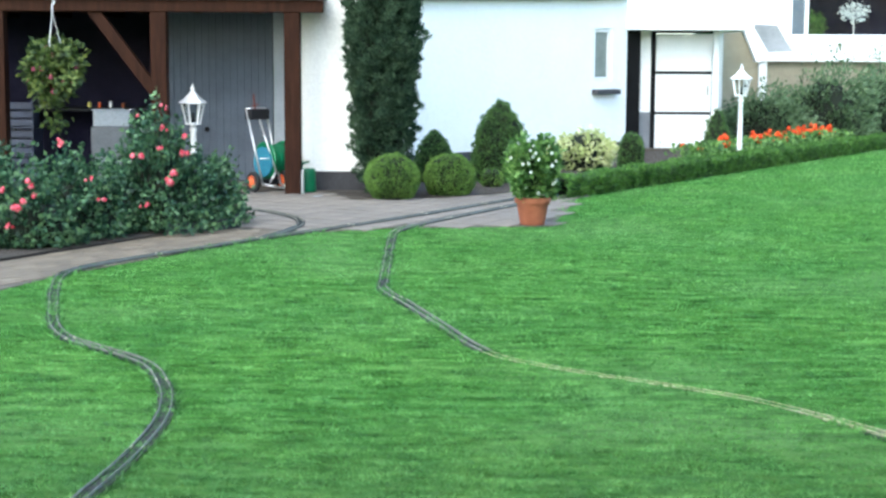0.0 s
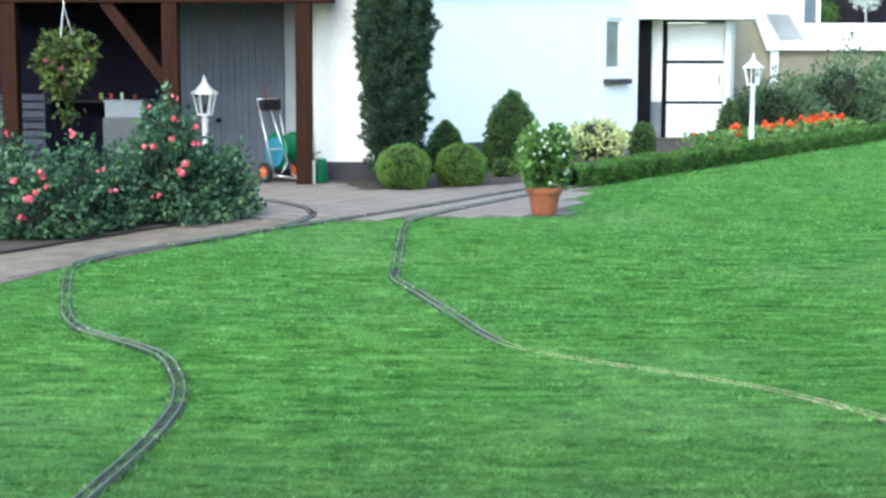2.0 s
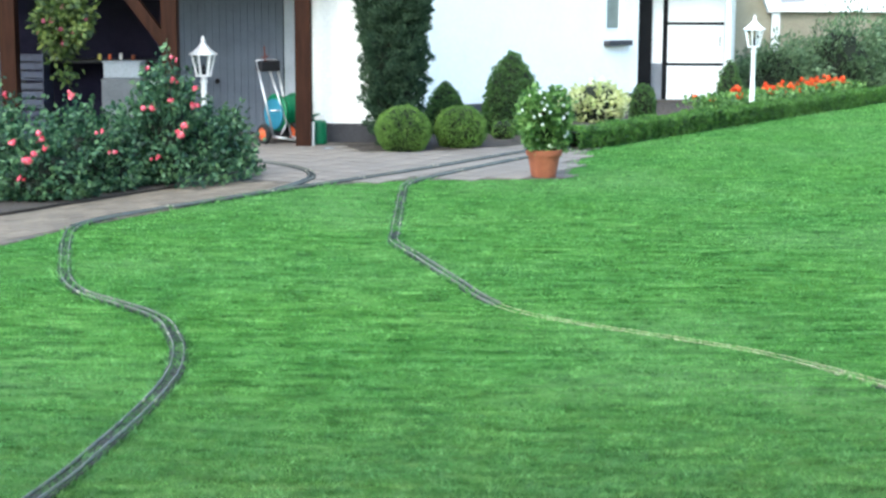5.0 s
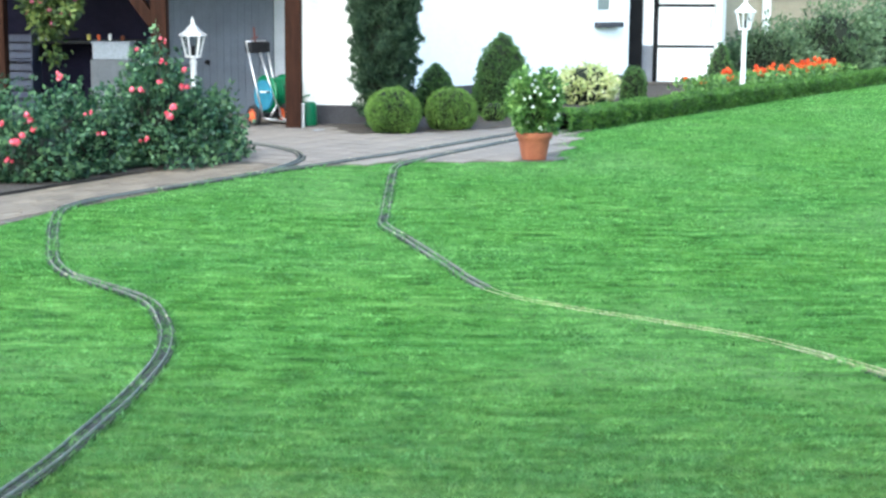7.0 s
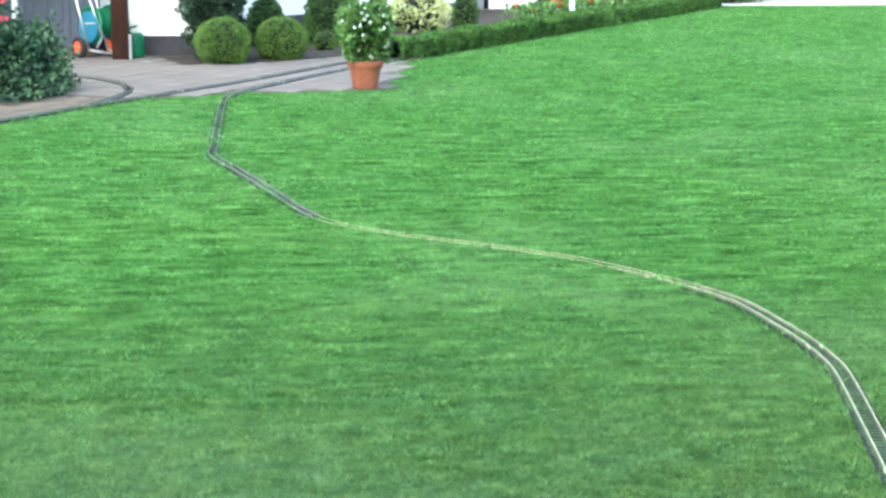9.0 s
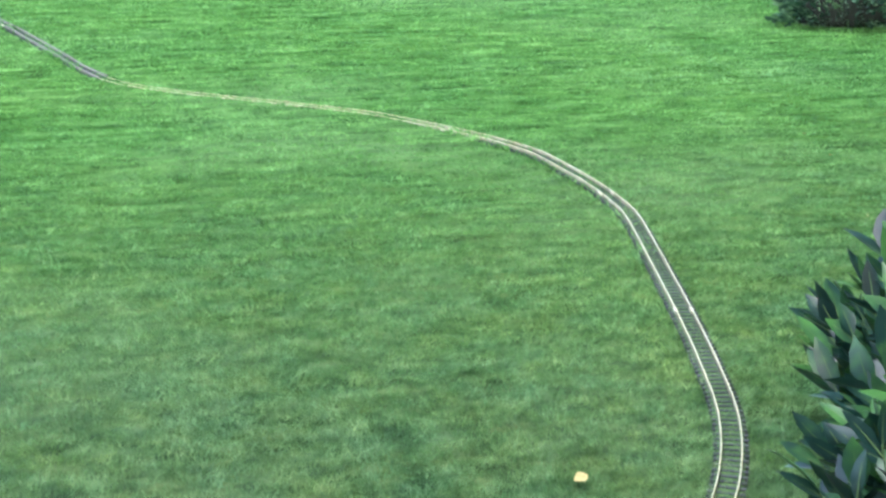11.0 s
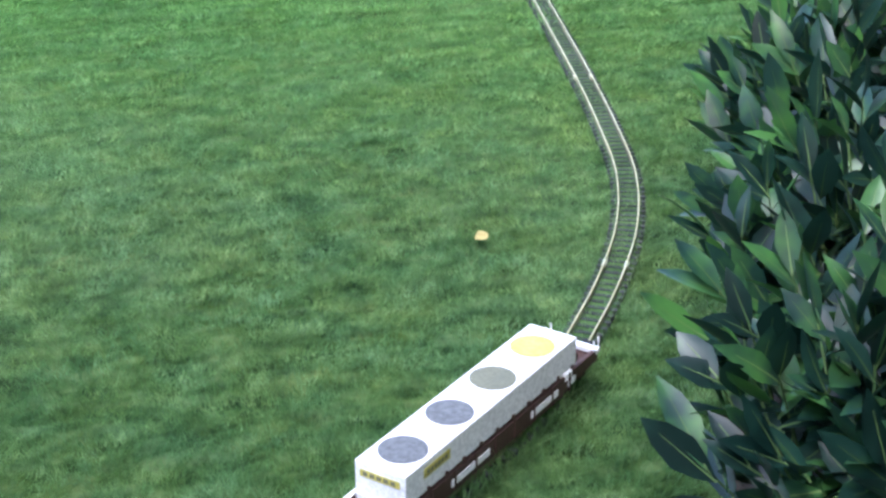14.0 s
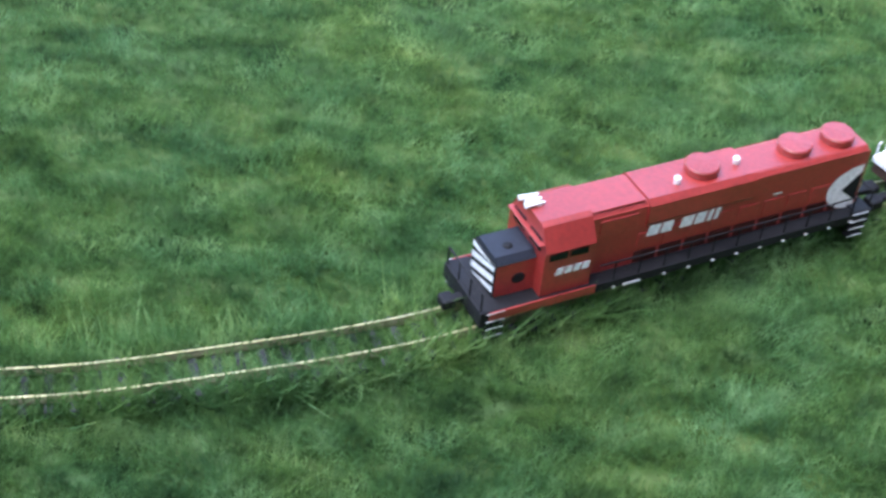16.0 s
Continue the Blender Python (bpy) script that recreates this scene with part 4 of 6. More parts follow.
w.transform(Matrix.Translation((0.0, 0.055, 0.315)) @ Matrix.Rotation(radians(90), 4, "Y"))
part("reel_cover", w, M_BLUEHOSE, cart, "blue reel cover")
bm = box(bmesh.new(), -0.1, 0.28, -0.07, 0.12, 0.07, 0.13, 0.015)
part("base", bm, M_LBLACK, cart, "dark plastic base")

can = thing("watering_can", -1.49, 16.72, 0, 215, "green plastic watering can beside the timber post", "watering can")
bm = lathe(bmesh.new(), [(0.09, 0), (0.095, 0.02), (0.088, 0.22), (0.08, 0.25), (0.06, 0.26)], 20)
part("body", bm, M_GREEN, can, smooth=True)
bm = bmesh.new()
pts = [(-0.02 + 0.1 * math.sin(a), 0, 0.24 + 0.09 * (1 - math.cos(a)) * 0.5) for a in np.linspace(0, 3.14, 7)]
for a, b in zip(pts, pts[1:]):
    rod(bm, a, b, 0.01, n=8)
rod(bm, (0.07, 0, 0.24), (0.1, 0, 0.1), 0.01, n=8)
part("handle", bm, M_GREEN, can)
bm = rod(bmesh.new(), (0.07, -0.03, 0.06), (0.16, -0.1, 0.3), 0.022, 0.014)
part("spout", bm, M_GREEN, can)

scrap = thing("paper_scrap", -1.35, 16.1, 0.004, 25, "small crumpled pale scrap lying on the patio", "litter")
rng = random.Random(44)
for dx, dy, r in ((0.0, 0.0, 0.03), (0.06, 0.015, 0.022)):
    bm = bmesh.new()
    bmesh.ops.create_icosphere(bm, subdivisions=2, radius=r)
    for v in bm.verts:
        v.co = Vector((v.co.x * 1.3 + dx, v.co.y + dy, max(-0.002, v.co.z * 0.45))) * rng.uniform(0.85, 1.12)
    part("fold", bm, M_ROOF, scrap)

# ---- clipped shrubs and plants ----
def solid(name, verts_fn, material, parent, n=24, rows=14):
    """A dark body standing for the shade under the leaves, from a function of angle and height share."""
    bm = bmesh.new()
    rings = []
    for j in range(rows + 1):
        rings.append([bm.verts.new(verts_fn(2 * math.pi * i / n, j / rows)) for i in range(n)])
    for a, b in zip(rings, rings[1:]):
        for i in range(n):
            bm.faces.new((a[i], a[(i + 1) % n], b[(i + 1) % n], b[i]))
    bm.faces.new(rings[-1])
    bm.faces.new(list(reversed(rings[0])))
    return part(name, bm, material, parent, smooth=True)


# near-black filling: the shade between the leaves is put into its colour
M_CORE = surface("shade inside the foliage", (0.004, 0.007, 0.003), (0.009, 0.014, 0.006), 8, 60, 0.95, 0.4)


def clipped(name, x, y, high, radius, shape, count, size, material, label, seed, category="shrub", group="", lump=0.03, slim=0.6, rise=0.0, spread=0.8, inner=0.9):
    """A clipped shrub: shape gives the radius share at a height share."""
    ob = thing(name, x, y, 0, 0, label, category, group)
    rng = np.random.default_rng(seed)
    u = rng.uniform(0, 1, count * 3)
    w = np.array([shape(t) for t in u])
    u = u[rng.uniform(size=len(u)) < 0.15 + 0.85 * w / w.max()][:count]
    w = np.array([shape(t) for t in u])
    a = rng.uniform(0, 2 * math.pi, len(u))
    slope = np.array([shape(min(t + 0.02, 1)) - shape(max(t - 0.02, 0)) for t in u]) / 0.04 * radius / high
    out = unit(np.stack([np.cos(a), np.sin(a), -slope], 1))
    at = np.stack([radius * w * np.cos(a), radius * w * np.sin(a), high * u], 1)
    at = at + out * (lumpy(at, lump, 9 / max(radius, 0.2), seed) - size * rng.uniform(0.2, 1.0, len(u)))[:, None]
    at[:, 2] = np.maximum(at[:, 2], 0.01)
    leaves("foliage", at, unit(out + np.array([0, 0, rise])), size, size * slim, material, ob, seed, spread, kind="stuff")
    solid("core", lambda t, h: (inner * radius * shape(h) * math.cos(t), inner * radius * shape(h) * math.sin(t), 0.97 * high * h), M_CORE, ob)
    return ob


def ball_shape(t):
    return math.sqrt(max(0.0, 1 - (2 * (0.12 + 0.88 * t) - 1) ** 2))


def cone_shape(t):
    return max(0.03, (1 - t ** 2.4)) ** 0.72 * (0.84 + 0.16 * min(1, 5 * t))


clipped("box_ball", -0.535, 15.98, 0.47, 0.285, ball_shape, 9500, 0.022, L_BOX, "clipped round box ball on dark soil", 11, group="clipped box shrubs", lump=0.012)
clipped("box_ball", 0.065, 16.4, 0.45, 0.275, ball_shape, 9000, 0.022, L_BOX, "clipped round box ball beside the patio", 12, group="clipped box shrubs", lump=0.012)
clipped("box_cone", -0.11, 18.2, 0.63, 0.25, cone_shape, 7500, 0.025, L_DARKBOX, "dark clipped cone shrub behind box balls", 13, group="clipped cone shrubs", lump=0.02)
clipped("box_cone", 0.68, 18.3, 0.98, 0.36, cone_shape, 14000, 0.025, L_DARKBOX, "tall dark clipped cone shrub against the wall", 14, group="clipped cone shrubs", lump=0.025)
clipped("box_cone", 2.57, 20.9, 0.48, 0.175, lambda t: math.sqrt(max(0.0, 1 - t ** 4)), 2600, 0.032, L_DARKBOX, "small clipped upright shrub near the porch", 15, group="clipped cone shrubs", lump=0.012)
clipped("box_cone", 4.02, 22.5, 0.76, 0.2, cone_shape, 3000, 0.035, L_DARKBOX, "small dark conifer beside the porch bed", 16, group="clipped cone shrubs", lump=0.04)
clipped("small_shrub", 0.56, 17.5, 0.22, 0.13, ball_shape, 900, 0.03, L_BOX, "tiny round shrub at the foot of a cone", 17, lump=0.012)
clipped("variegated_shrub", 1.87, 20.4, 0.52, 0.38, ball_shape, 2600, 0.075, L_VARI, "loose shrub with yellow variegated leaves", 18, lump=0.09)

# column conifer
def column_shape(t):
    return (0.66 + 0.34 * min(1, t * 1.9)) * min(1.0, 0.62 + 3.2 * t) if t < 0.75 else max(0.05, 1 - ((t - 0.75) / 0.25) ** 2)


clipped("column_conifer", -0.65, 16.48, 3.0, 0.366, column_shape, 52000, 0.055, L_YEW, "tall dark green column conifer against the wall", 19, "conifer", lump=0.085, slim=0.32, rise=1.3, spread=0.5, inner=0.72)

# low hedge
hedge = thing("low_hedge", 0, 0, 0, 0, "long low clipped box hedge edging the lawn", "hedge")
hl, hh = catmull([(1.22, 16.15), (2.89, 18.82), (5.06, 22.3), (7.62, 26.4)], 0.05)
rng = np.random.default_rng(21)
n = 42000
k = rng.integers(0, len(hl), n)
side = np.stack([np.sin(hh[k]), -np.cos(hh[k])], 1)
face = rng.uniform(size=n)
tall = 0.215 + 0.012 * np.sin(k * 0.35)
off = np.where(face < 0.5, 0.13, np.where(face < 0.95, rng.uniform(-0.13, 0.13, n), -0.13))
z = np.where((face >= 0.5) & (face < 0.95), tall, rng.uniform(0.0, 1, n) * tall)
at = np.c_[hl[k] + off[:, None] * side + rng.uniform(-0.03, 0.03, (n, 2)), z]
out = np.where(((face >= 0.5) & (face < 0.95))[:, None], np.array([[0, 0, 1.0]]), np.c_[side * np.sign(off)[:, None], np.full(n, 0.2)])
at += out * (lumpy(at, 0.012, 6, 4) - rng.uniform(0.0, 0.03, n))[:, None]
leaves("foliage", at, out, 0.034, 0.022, L_HEDGE, hedge, 22, 0.8, kind="stuff")
c = hl[::4]
d = np.stack([np.sin(hh[::4]), -np.cos(hh[::4])], 1)
ring = np.stack([np.c_[c + u * d, np.full(len(c), h)] for u, h in ((0.11, 0), (0.11, 0.185), (-0.11, 0.185), (-0.11, 0))], 1)
m, q = ring.shape[:2]
i = np.arange(m - 1)[:, None] * q + np.arange(q)[None]
j = np.arange(m - 1)[:, None] * q + (np.arange(q)[None] + 1) % q
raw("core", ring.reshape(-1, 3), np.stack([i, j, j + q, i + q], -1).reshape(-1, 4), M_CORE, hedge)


def blossom(bm, at, radius, seed, rows=3):
    """A round flower head of overlapping cupped petals."""
    rng = random.Random(seed)
    c = Vector(at)
    for r in range(rows):
        lift = -0.3 + 1.2 * r / max(1, rows - 1)
        cnt = 7 - r
        for p in range(cnt):
            a = 2 * math.pi * p / cnt + 0.5 * r + rng.uniform(-0.2, 0.2)
            o = Vector((math.cos(a) * math.cos(lift), math.sin(a) * math.cos(lift), math.sin(lift)))
            s = Vector((-math.sin(a), math.cos(a), 0))
            u = o.cross(s)
            q = radius * rng.uniform(0.65, 1.35)
            v = [bm.verts.new(c + o * q * k + s * q * w + u * q * h) for k, w, h in ((0.72, 0, -0.55), (0.86, 0.5, 0.05), (0.95, 0.25, 0.5), (0.95, -0.25, 0.5), (0.86, -0.5, 0.05))]
            bm.faces.new(v)
    return bm


# rose bushes: canes, leaves, blossoms
def rose_bush(x, y, rx, ry, high, count, seed, label, flowers):
    ob = thing("rose_bush", x, y, 0.02, 0, label, "rose bush", "rose bushes in the bed")
    rng = np.random.default_rng(seed)
    canes = bmesh.new()
    tips = []
    for kk in range(26):
        a, s = rng.uniform(0, 6.28), rng.uniform(0.2, 1.0)
        p0 = Vector((0.12 * math.cos(a), 0.12 * math.sin(a), 0))
        p2 = Vector((rx * s * math.cos(a), ry * s * math.sin(a), high * (1.05 - 0.5 * s * s) * rng.uniform(0.8, 1.05)))
        p1 = (p0 + p2) / 2 + Vector((0, 0, 0.12))
        rod(canes, p0, p1, 0.009, 0.007, 6)
        rod(canes, p1, p2, 0.007, 0.004, 6)
        tips.append((p0, p1, p2))
    count = int(1.25 * count)
    v = unit(rng.normal(size=(count, 3)))
    v[:, 2] = np.abs(v[:, 2])
    rad = rng.uniform(0.55, 1.0, count) ** 0.6
    at = np.stack([v[:, 0] * rx, v[:, 1] * ry, v[:, 2] * high], 1) * rad[:, None]
    at *= (1 + lumpy(v, 0.36, 5.5, seed))[:, None]
    low = rng.uniform(size=count) < 0.35
    at[low, 2] *= rng.uniform(0.1, 0.8, low.sum())
    at[:, 2] = np.maximum(at[:, 2], 0.03)
    shoot = []
    for p0, p1, p2 in tips:
        far = p2 + (p2 - p1) * rng.uniform(0.15, 0.55) + Vector((0, 0, 0.05))
        rod(canes, p2, far, 0.004, 0.002, 5)
        shoot += [np.array(p1.lerp(far, q)) + rng.normal(0, 0.018, 3) for q in rng.uniform(0.3, 1.0, 24)]
    part("cane", canes, L_ROSE, ob)
    at = np.concatenate([at, np.array(shoot)])
    v = np.concatenate([v, unit(rng.normal(size=(len(shoot), 3)))])
    leaves("foliage", at, unit(v + np.array([0, 0, 0.25])), 0.051, 0.035, L_ROSE, ob, seed + 1, 0.9, 0.2, kind="stuff")
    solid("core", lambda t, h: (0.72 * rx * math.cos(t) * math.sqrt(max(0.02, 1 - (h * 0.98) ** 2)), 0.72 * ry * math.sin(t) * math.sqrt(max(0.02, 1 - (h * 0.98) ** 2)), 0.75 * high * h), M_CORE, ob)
    for kk, (fx, fy, fz, fr) in enumerate(flowers):
        bm = bmesh.new()
        for j in range(3):
            o = rng.normal(0, 0.42 * fr, 3)
            blossom(bm, (fx - x + o[0], fy - y + 0.5 * o[1], fz - 0.02 + 0.7 * o[2]), fr * rng.uniform(0.24, 0.42), seed + 5 * kk + j, 3)
        part("blossom", bm, P_ROSE, ob, "coral pink rose blossom")
    return ob


rose_bush(-2.42, 12.95, 0.55, 0.5, 0.72, 4600, 31, "rose bush in leaf with coral pink blossoms",
          [(-2.45, 12.38, 0.66, 0.055), (-2.33, 12.7, 0.86, 0.045), (-2.14, 12.65, 0.8, 0.05), (-2.13, 12.6, 0.65, 0.065), (-2.25, 12.3, 0.47, 0.065), (-2.42, 12.3, 0.26, 0.045), (-2.3, 12.4, 0.7, 0.04), (-2.31, 12.7, 1.03, 0.035)])
rose_bush(-3.0, 12.3, 0.55, 0.5, 0.6, 4400, 32, "dense rose bush with a few pink blossoms", [(-3.0, 12.0, 0.78, 0.05), (-2.75, 11.85, 0.5, 0.035), (-2.68, 11.9, 0.33, 0.04)])
rose_bush(-2.42, 12.8, 0.3, 0.3, 0.98, 1700, 33, "tall rose bush with thin upper shoots", [(-2.5, 12.5, 0.98, 0.03)])
rose_bush(-3.62, 11.85, 0.55, 0.5, 0.58, 2600, 34, "spreading rose bush beside the path", [(-3.12, 11.2, 0.33, 0.08), (-3.1, 11.5, 0.485, 0.055), (-3.1, 11.4, 0.42, 0.045), (-3.24, 11.15, 0.47, 0.045), (-3.2, 11.2, 0.2, 0.04)])
rose_bush(-3.15, 11.6, 0.4, 0.34, 0.46, 2400, 37, "low rose bush at the path edge", [])
rose_bush(-2.08, 13.35, 0.36, 0.34, 0.5, 1500, 35, "small thin rose bush at the end of the bed", [])
rose_bush(-4.1, 13.0, 0.6, 0.6, 0.78, 2600, 36, "rose bush at the back of the bed", [(-3.68, 12.5, 0.75, 0.04)])

# potted plant
pot = thing("flower_pot", 0.79, 13.45, 0, 0, "terracotta pot on the lawn edge", "flower pot")
bm = lathe(bmesh.new(), [(0.105, 0), (0.11, 0.01), (0.142, 0.19), (0.158, 0.192), (0.162, 0.238), (0.15, 0.242), (0.142, 0.215), (0.05, 0.21)], 32)
part("pot_body", bm, M_CLAY, pot, smooth=False)
bm = lathe(bmesh.new(), [(0.14, 0.2), (0.13, 0.222), (0.02, 0.226)], 20)
part("potting_soil", bm, M_SOIL, pot, "dark potting soil")
plant = thing("potted_plant", 0.79, 13.45, 0.22, 0, "bushy green plant with white flowers in a pot", "plant")
rng = np.random.default_rng(41)
v = unit(rng.normal(size=(2600, 3)))
at = v * np.array([0.225, 0.2, 0.275]) * (rng.uniform(0.4, 1, 2600) ** 0.5)[:, None] * (1 + lumpy(v, 0.34, 4, 41))[:, None] + np.array([0, 0, 0.265])
at[:, 2] = np.maximum(at[:, 2], 0.0)
leaves("foliage", at, unit(v + np.array([0, 0, 0.3])), 0.062, 0.042, L_POT, plant, 42, 0.9, 0.15, kind="stuff")
solid("core", lambda t, h: (0.13 * math.cos(t) * math.sin(0.15 + 2.8 * h), 0.13 * math.sin(t) * math.sin(0.15 + 2.8 * h), 0.02 + 0.45 * h), M_CORE, plant)
for kk in range(26):
    d = Vector(rng.normal(size=3))
    d.y = -abs(d.y)
    d.normalize()
    c = (0.23 * d.x, 0.21 * d.y, 0.28 + 0.27 * d.z)
    part("blossom", blossom(bmesh.new(), c, 0.013, kk, 2), P_WHITE, plant, "white flower")

# hanging basket
bask = thing("hanging_basket", -4.13, 16.25, 1.05, 0, "hanging basket of trailing green and pink plants", "hanging basket")
rng = np.random.default_rng(51)
v = unit(rng.normal(size=(2600, 3)))
at = v * np.array([0.29, 0.27, 0.27]) * (rng.uniform(0.35, 1, 2600) ** 0.5)[:, None] * (1 + lumpy(v, 0.34, 4, 51))[:, None] + np.array([0, 0, 0.28])
trail = rng.uniform(size=2600) < 0.06
at[trail] = np.stack([rng.normal(0, 0.07, trail.sum()), rng.normal(0, 0.07, trail.sum()), rng.uniform(-0.4, 0.1, trail.sum())], 1)
leaves("foliage", at, unit(v + np.array([0, 0, -0.2])), 0.085, 0.05, L_BASKET, bask, 52, 0.9, 0.3, kind="stuff")
bm = lathe(bmesh.new(), [(0.06, 0.0), (0.14, 0.06), (0.18, 0.16), (0.17, 0.18)], 20)
part("basket", bm, M_TIMBER, bask)
bm = bmesh.new()
for a in (0.3, 2.4, 4.5):
    rod(bm, (0.17 * math.cos(a), 0.17 * math.sin(a), 0.18), (0, 0, 0.86), 0.003, n=6)
rod(bm, (0, 0, 0.85), (0, 0, 0.95), 0.006, n=6)
rod(bm, (0, 0, 0.95), (0.03, 0, 0.98), 0.006, n=6)
rod(bm, (0.03, 0, 0.98), (0, 0, 1.01), 0.006, n=6)
part("chain", bm, M_LWHITE, bask, "pale plastic hanger")
for kk in range(16):
    d = Vector(rng.normal(size=3))
    d.y, d.z = -abs(d.y), d.z - 0.3
    d.normalize()
    part("blossom", blossom(bmesh.new(), (0.28 * d.x, 0.27 * d.y, 0.24 + 0.26 * d.z), 0.026, kk + 7, 2), P_PINK, bask, "small pink flower")

# far shrubs, and red flowers along the hedge
def loose_shrub(name, x, y, rx, ry, high, count, size, material, label, seed, lump=0.2):
    ob = thing(name, x, y, 0, 0, label, "shrub")
    rng = np.random.default_rng(seed)
    v = unit(rng.normal(size=(count, 3)))
    v[:, 2] = np.abs(v[:, 2])
    at = v * np.array([rx, ry, high]) * (rng.uniform(0.5, 1, count) ** 0.5)[:, None] * (1 + lumpy(v, lump, 4.5, seed))[:, None]
    at[:, 2] = np.maximum(at[:, 2] * rng.uniform(0.4, 1, count) ** 0.4, 0.02)
    leaves("foliage", at, unit(v + np.array([0, 0, 0.4])), size, size * 0.45, material, ob, seed, 0.9, 0.0, kind="stuff")
    solid("core", lambda t, h: (0.62 * rx * math.cos(t) * math.sqrt(max(0.02, 1 - (h * 0.98) ** 2)), 0.62 * ry * math.sin(t) * math.sqrt(max(0.02, 1 - (h * 0.98) ** 2)), 0.75 * high * h), M_CORE, ob)
    return ob


loose_shrub("grey_shrub", 6.65, 26.75, 1.05, 0.6, 1.5, 6000, 0.1, L_SHRUB, "tall grey-green shrub before the tan wall", 61, 0.34)
loose_shrub("grey_shrub", 5.5, 26.3, 0.85, 0.5, 1.05, 4600, 0.09, L_SHRUB, "grey-green shrub beside the garden lamp", 62)
loose_shrub("grey_shrub", 7.9, 27.7, 0.8, 0.5, 1.5, 6000, 0.09, L_SHRUB, "grey-green shrub at the end of the bed", 63)
for q, (x, y, r, h) in enumerate(((10.6, 33.2, 1.5, 1.3), (13.4, 33.6, 1.8, 1.5), (16.8, 34.2, 2.0, 1.4), (20.5, 34.8, 2.2, 1.6))):
    loose_shrub("far_shrub", x, y, r, 0.9, h, 2600, 0.13, L_SHRUB, "green shrub beyond the pale paved path", 64 + q)
# two tall shrubs out of view, added to shade the lawn's right side
for q, (x, y, r, h) in enumerate(((7.0, 8.6, 1.0, 3.0), (5.7, 7.3, 0.8, 4.2))):
    loose_shrub("shade_shrub", x, y, r, r, h, 4200, 0.09, L_ROSE, "tall evergreen shrub added out of view to shade the lawn", 101 + q)
loose_shrub("dark_shrub", 4.62, 8.35, 0.5, 0.4, 0.36, 2200, 0.06, L_ROSE, "low dark shrub at the lawn edge", 69)

flower = thing("red_geraniums", 0, 0, 0, 0, "row of orange-red geraniums behind the low hedge", "flowers", kind="stuff")
rng = np.random.default_rng(71)
n = 3600
u = rng.uniform(0.40, 0.97, n)
px, py = np.interp(u, [0, 0.28, 0.6, 1], [1.1, 2.7, 4.85, 7.4]), np.interp(u, [0, 0.28, 0.6, 1], [16.5, 19.1, 22.6, 26.7])
at = np.stack([px - 0.25 + rng.normal(0, 0.13, n), py + 0.25 + rng.normal(0, 0.16, n), rng.uniform(0.05, 0.3, n)], 1)
leaves("foliage", at, np.tile([0, -0.2, 1.0], (n, 1)), 0.07, 0.055, L_POT, flower, 72, 0.8, kind="stuff")
bm = bmesh.new()
for kk in range(80):
    uu = rng.choice([0.42, 0.5, 0.53, 0.62, 0.66, 0.69, 0.76, 0.79, 0.82, 0.85, 0.88, 0.9]) + rng.normal(0, 0.008)
    c = (np.interp(uu, [0, 0.28, 0.6, 1], [1.1, 2.7, 4.85, 7.4]) - 0.25 + rng.normal(0, 0.07), np.interp(uu, [0, 0.28, 0.6, 1], [16.5, 19.1, 22.6, 26.7]) + 0.2 + rng.normal(0, 0.07), rng.uniform(0.26, 0.4))
    blossom(bm, c, 0.034, kk, 2)
part("flower_heads", bm, P_RED, flower, "orange-red flower heads", kind="stuff")

# ---- laurel bush close to the line ----
bm = slab(bmesh.new(), [(0.84, 1.1), (0.87, 1.45), (1.0, 1.6), (1.2, 1.86), (1.55, 2.5), (2.05, 3.15), (3.2, 3.3), (3.2, 1.1)], -0.03, 0.004)
tagged(part("shrub_bed_soil", bm, M_SOIL), "grey brown soil beneath the laurel bush", "flower bed", kind="structure")
laurel = thing("laurel_bush", 1.85, 2.25, 0, 0, "glossy laurel bush with long pointed leaves", "bush")


def long_leaf(rng, stem, ahead, length, width, verts, faces):
    """One long pointed leaf: two rows of faces either side of a sunken midrib, curved along its length."""
    ahead = ahead / np.linalg.norm(ahead)
    side = np.cross(ahead, rng.normal(size=3) * 0.5 + np.array([0, 0, 1.0]))
    side /= np.linalg.norm(side)
    up = np.cross(side, ahead)
    b = len(verts)
    bend = rng.uniform(-0.25, 0.15)
    for s, w in ((0.0, 0.06), (0.2, 0.6), (0.45, 1.0), (0.75, 0.72), (1.0, 0.03)):
        c = stem + ahead * length * s + up * bend * length * s * s
        verts.append(c + side * width * w / 2 + up * width * 0.12 * w)
        verts.append(c)
        verts.append(c - side * width * w / 2 + up * width * 0.12 * w)
    for k in range(4):
        q = b + 3 * k
        faces.append((q, q + 1, q + 4, q + 3))
        faces.append((q + 1, q + 2, q + 5, q + 4))


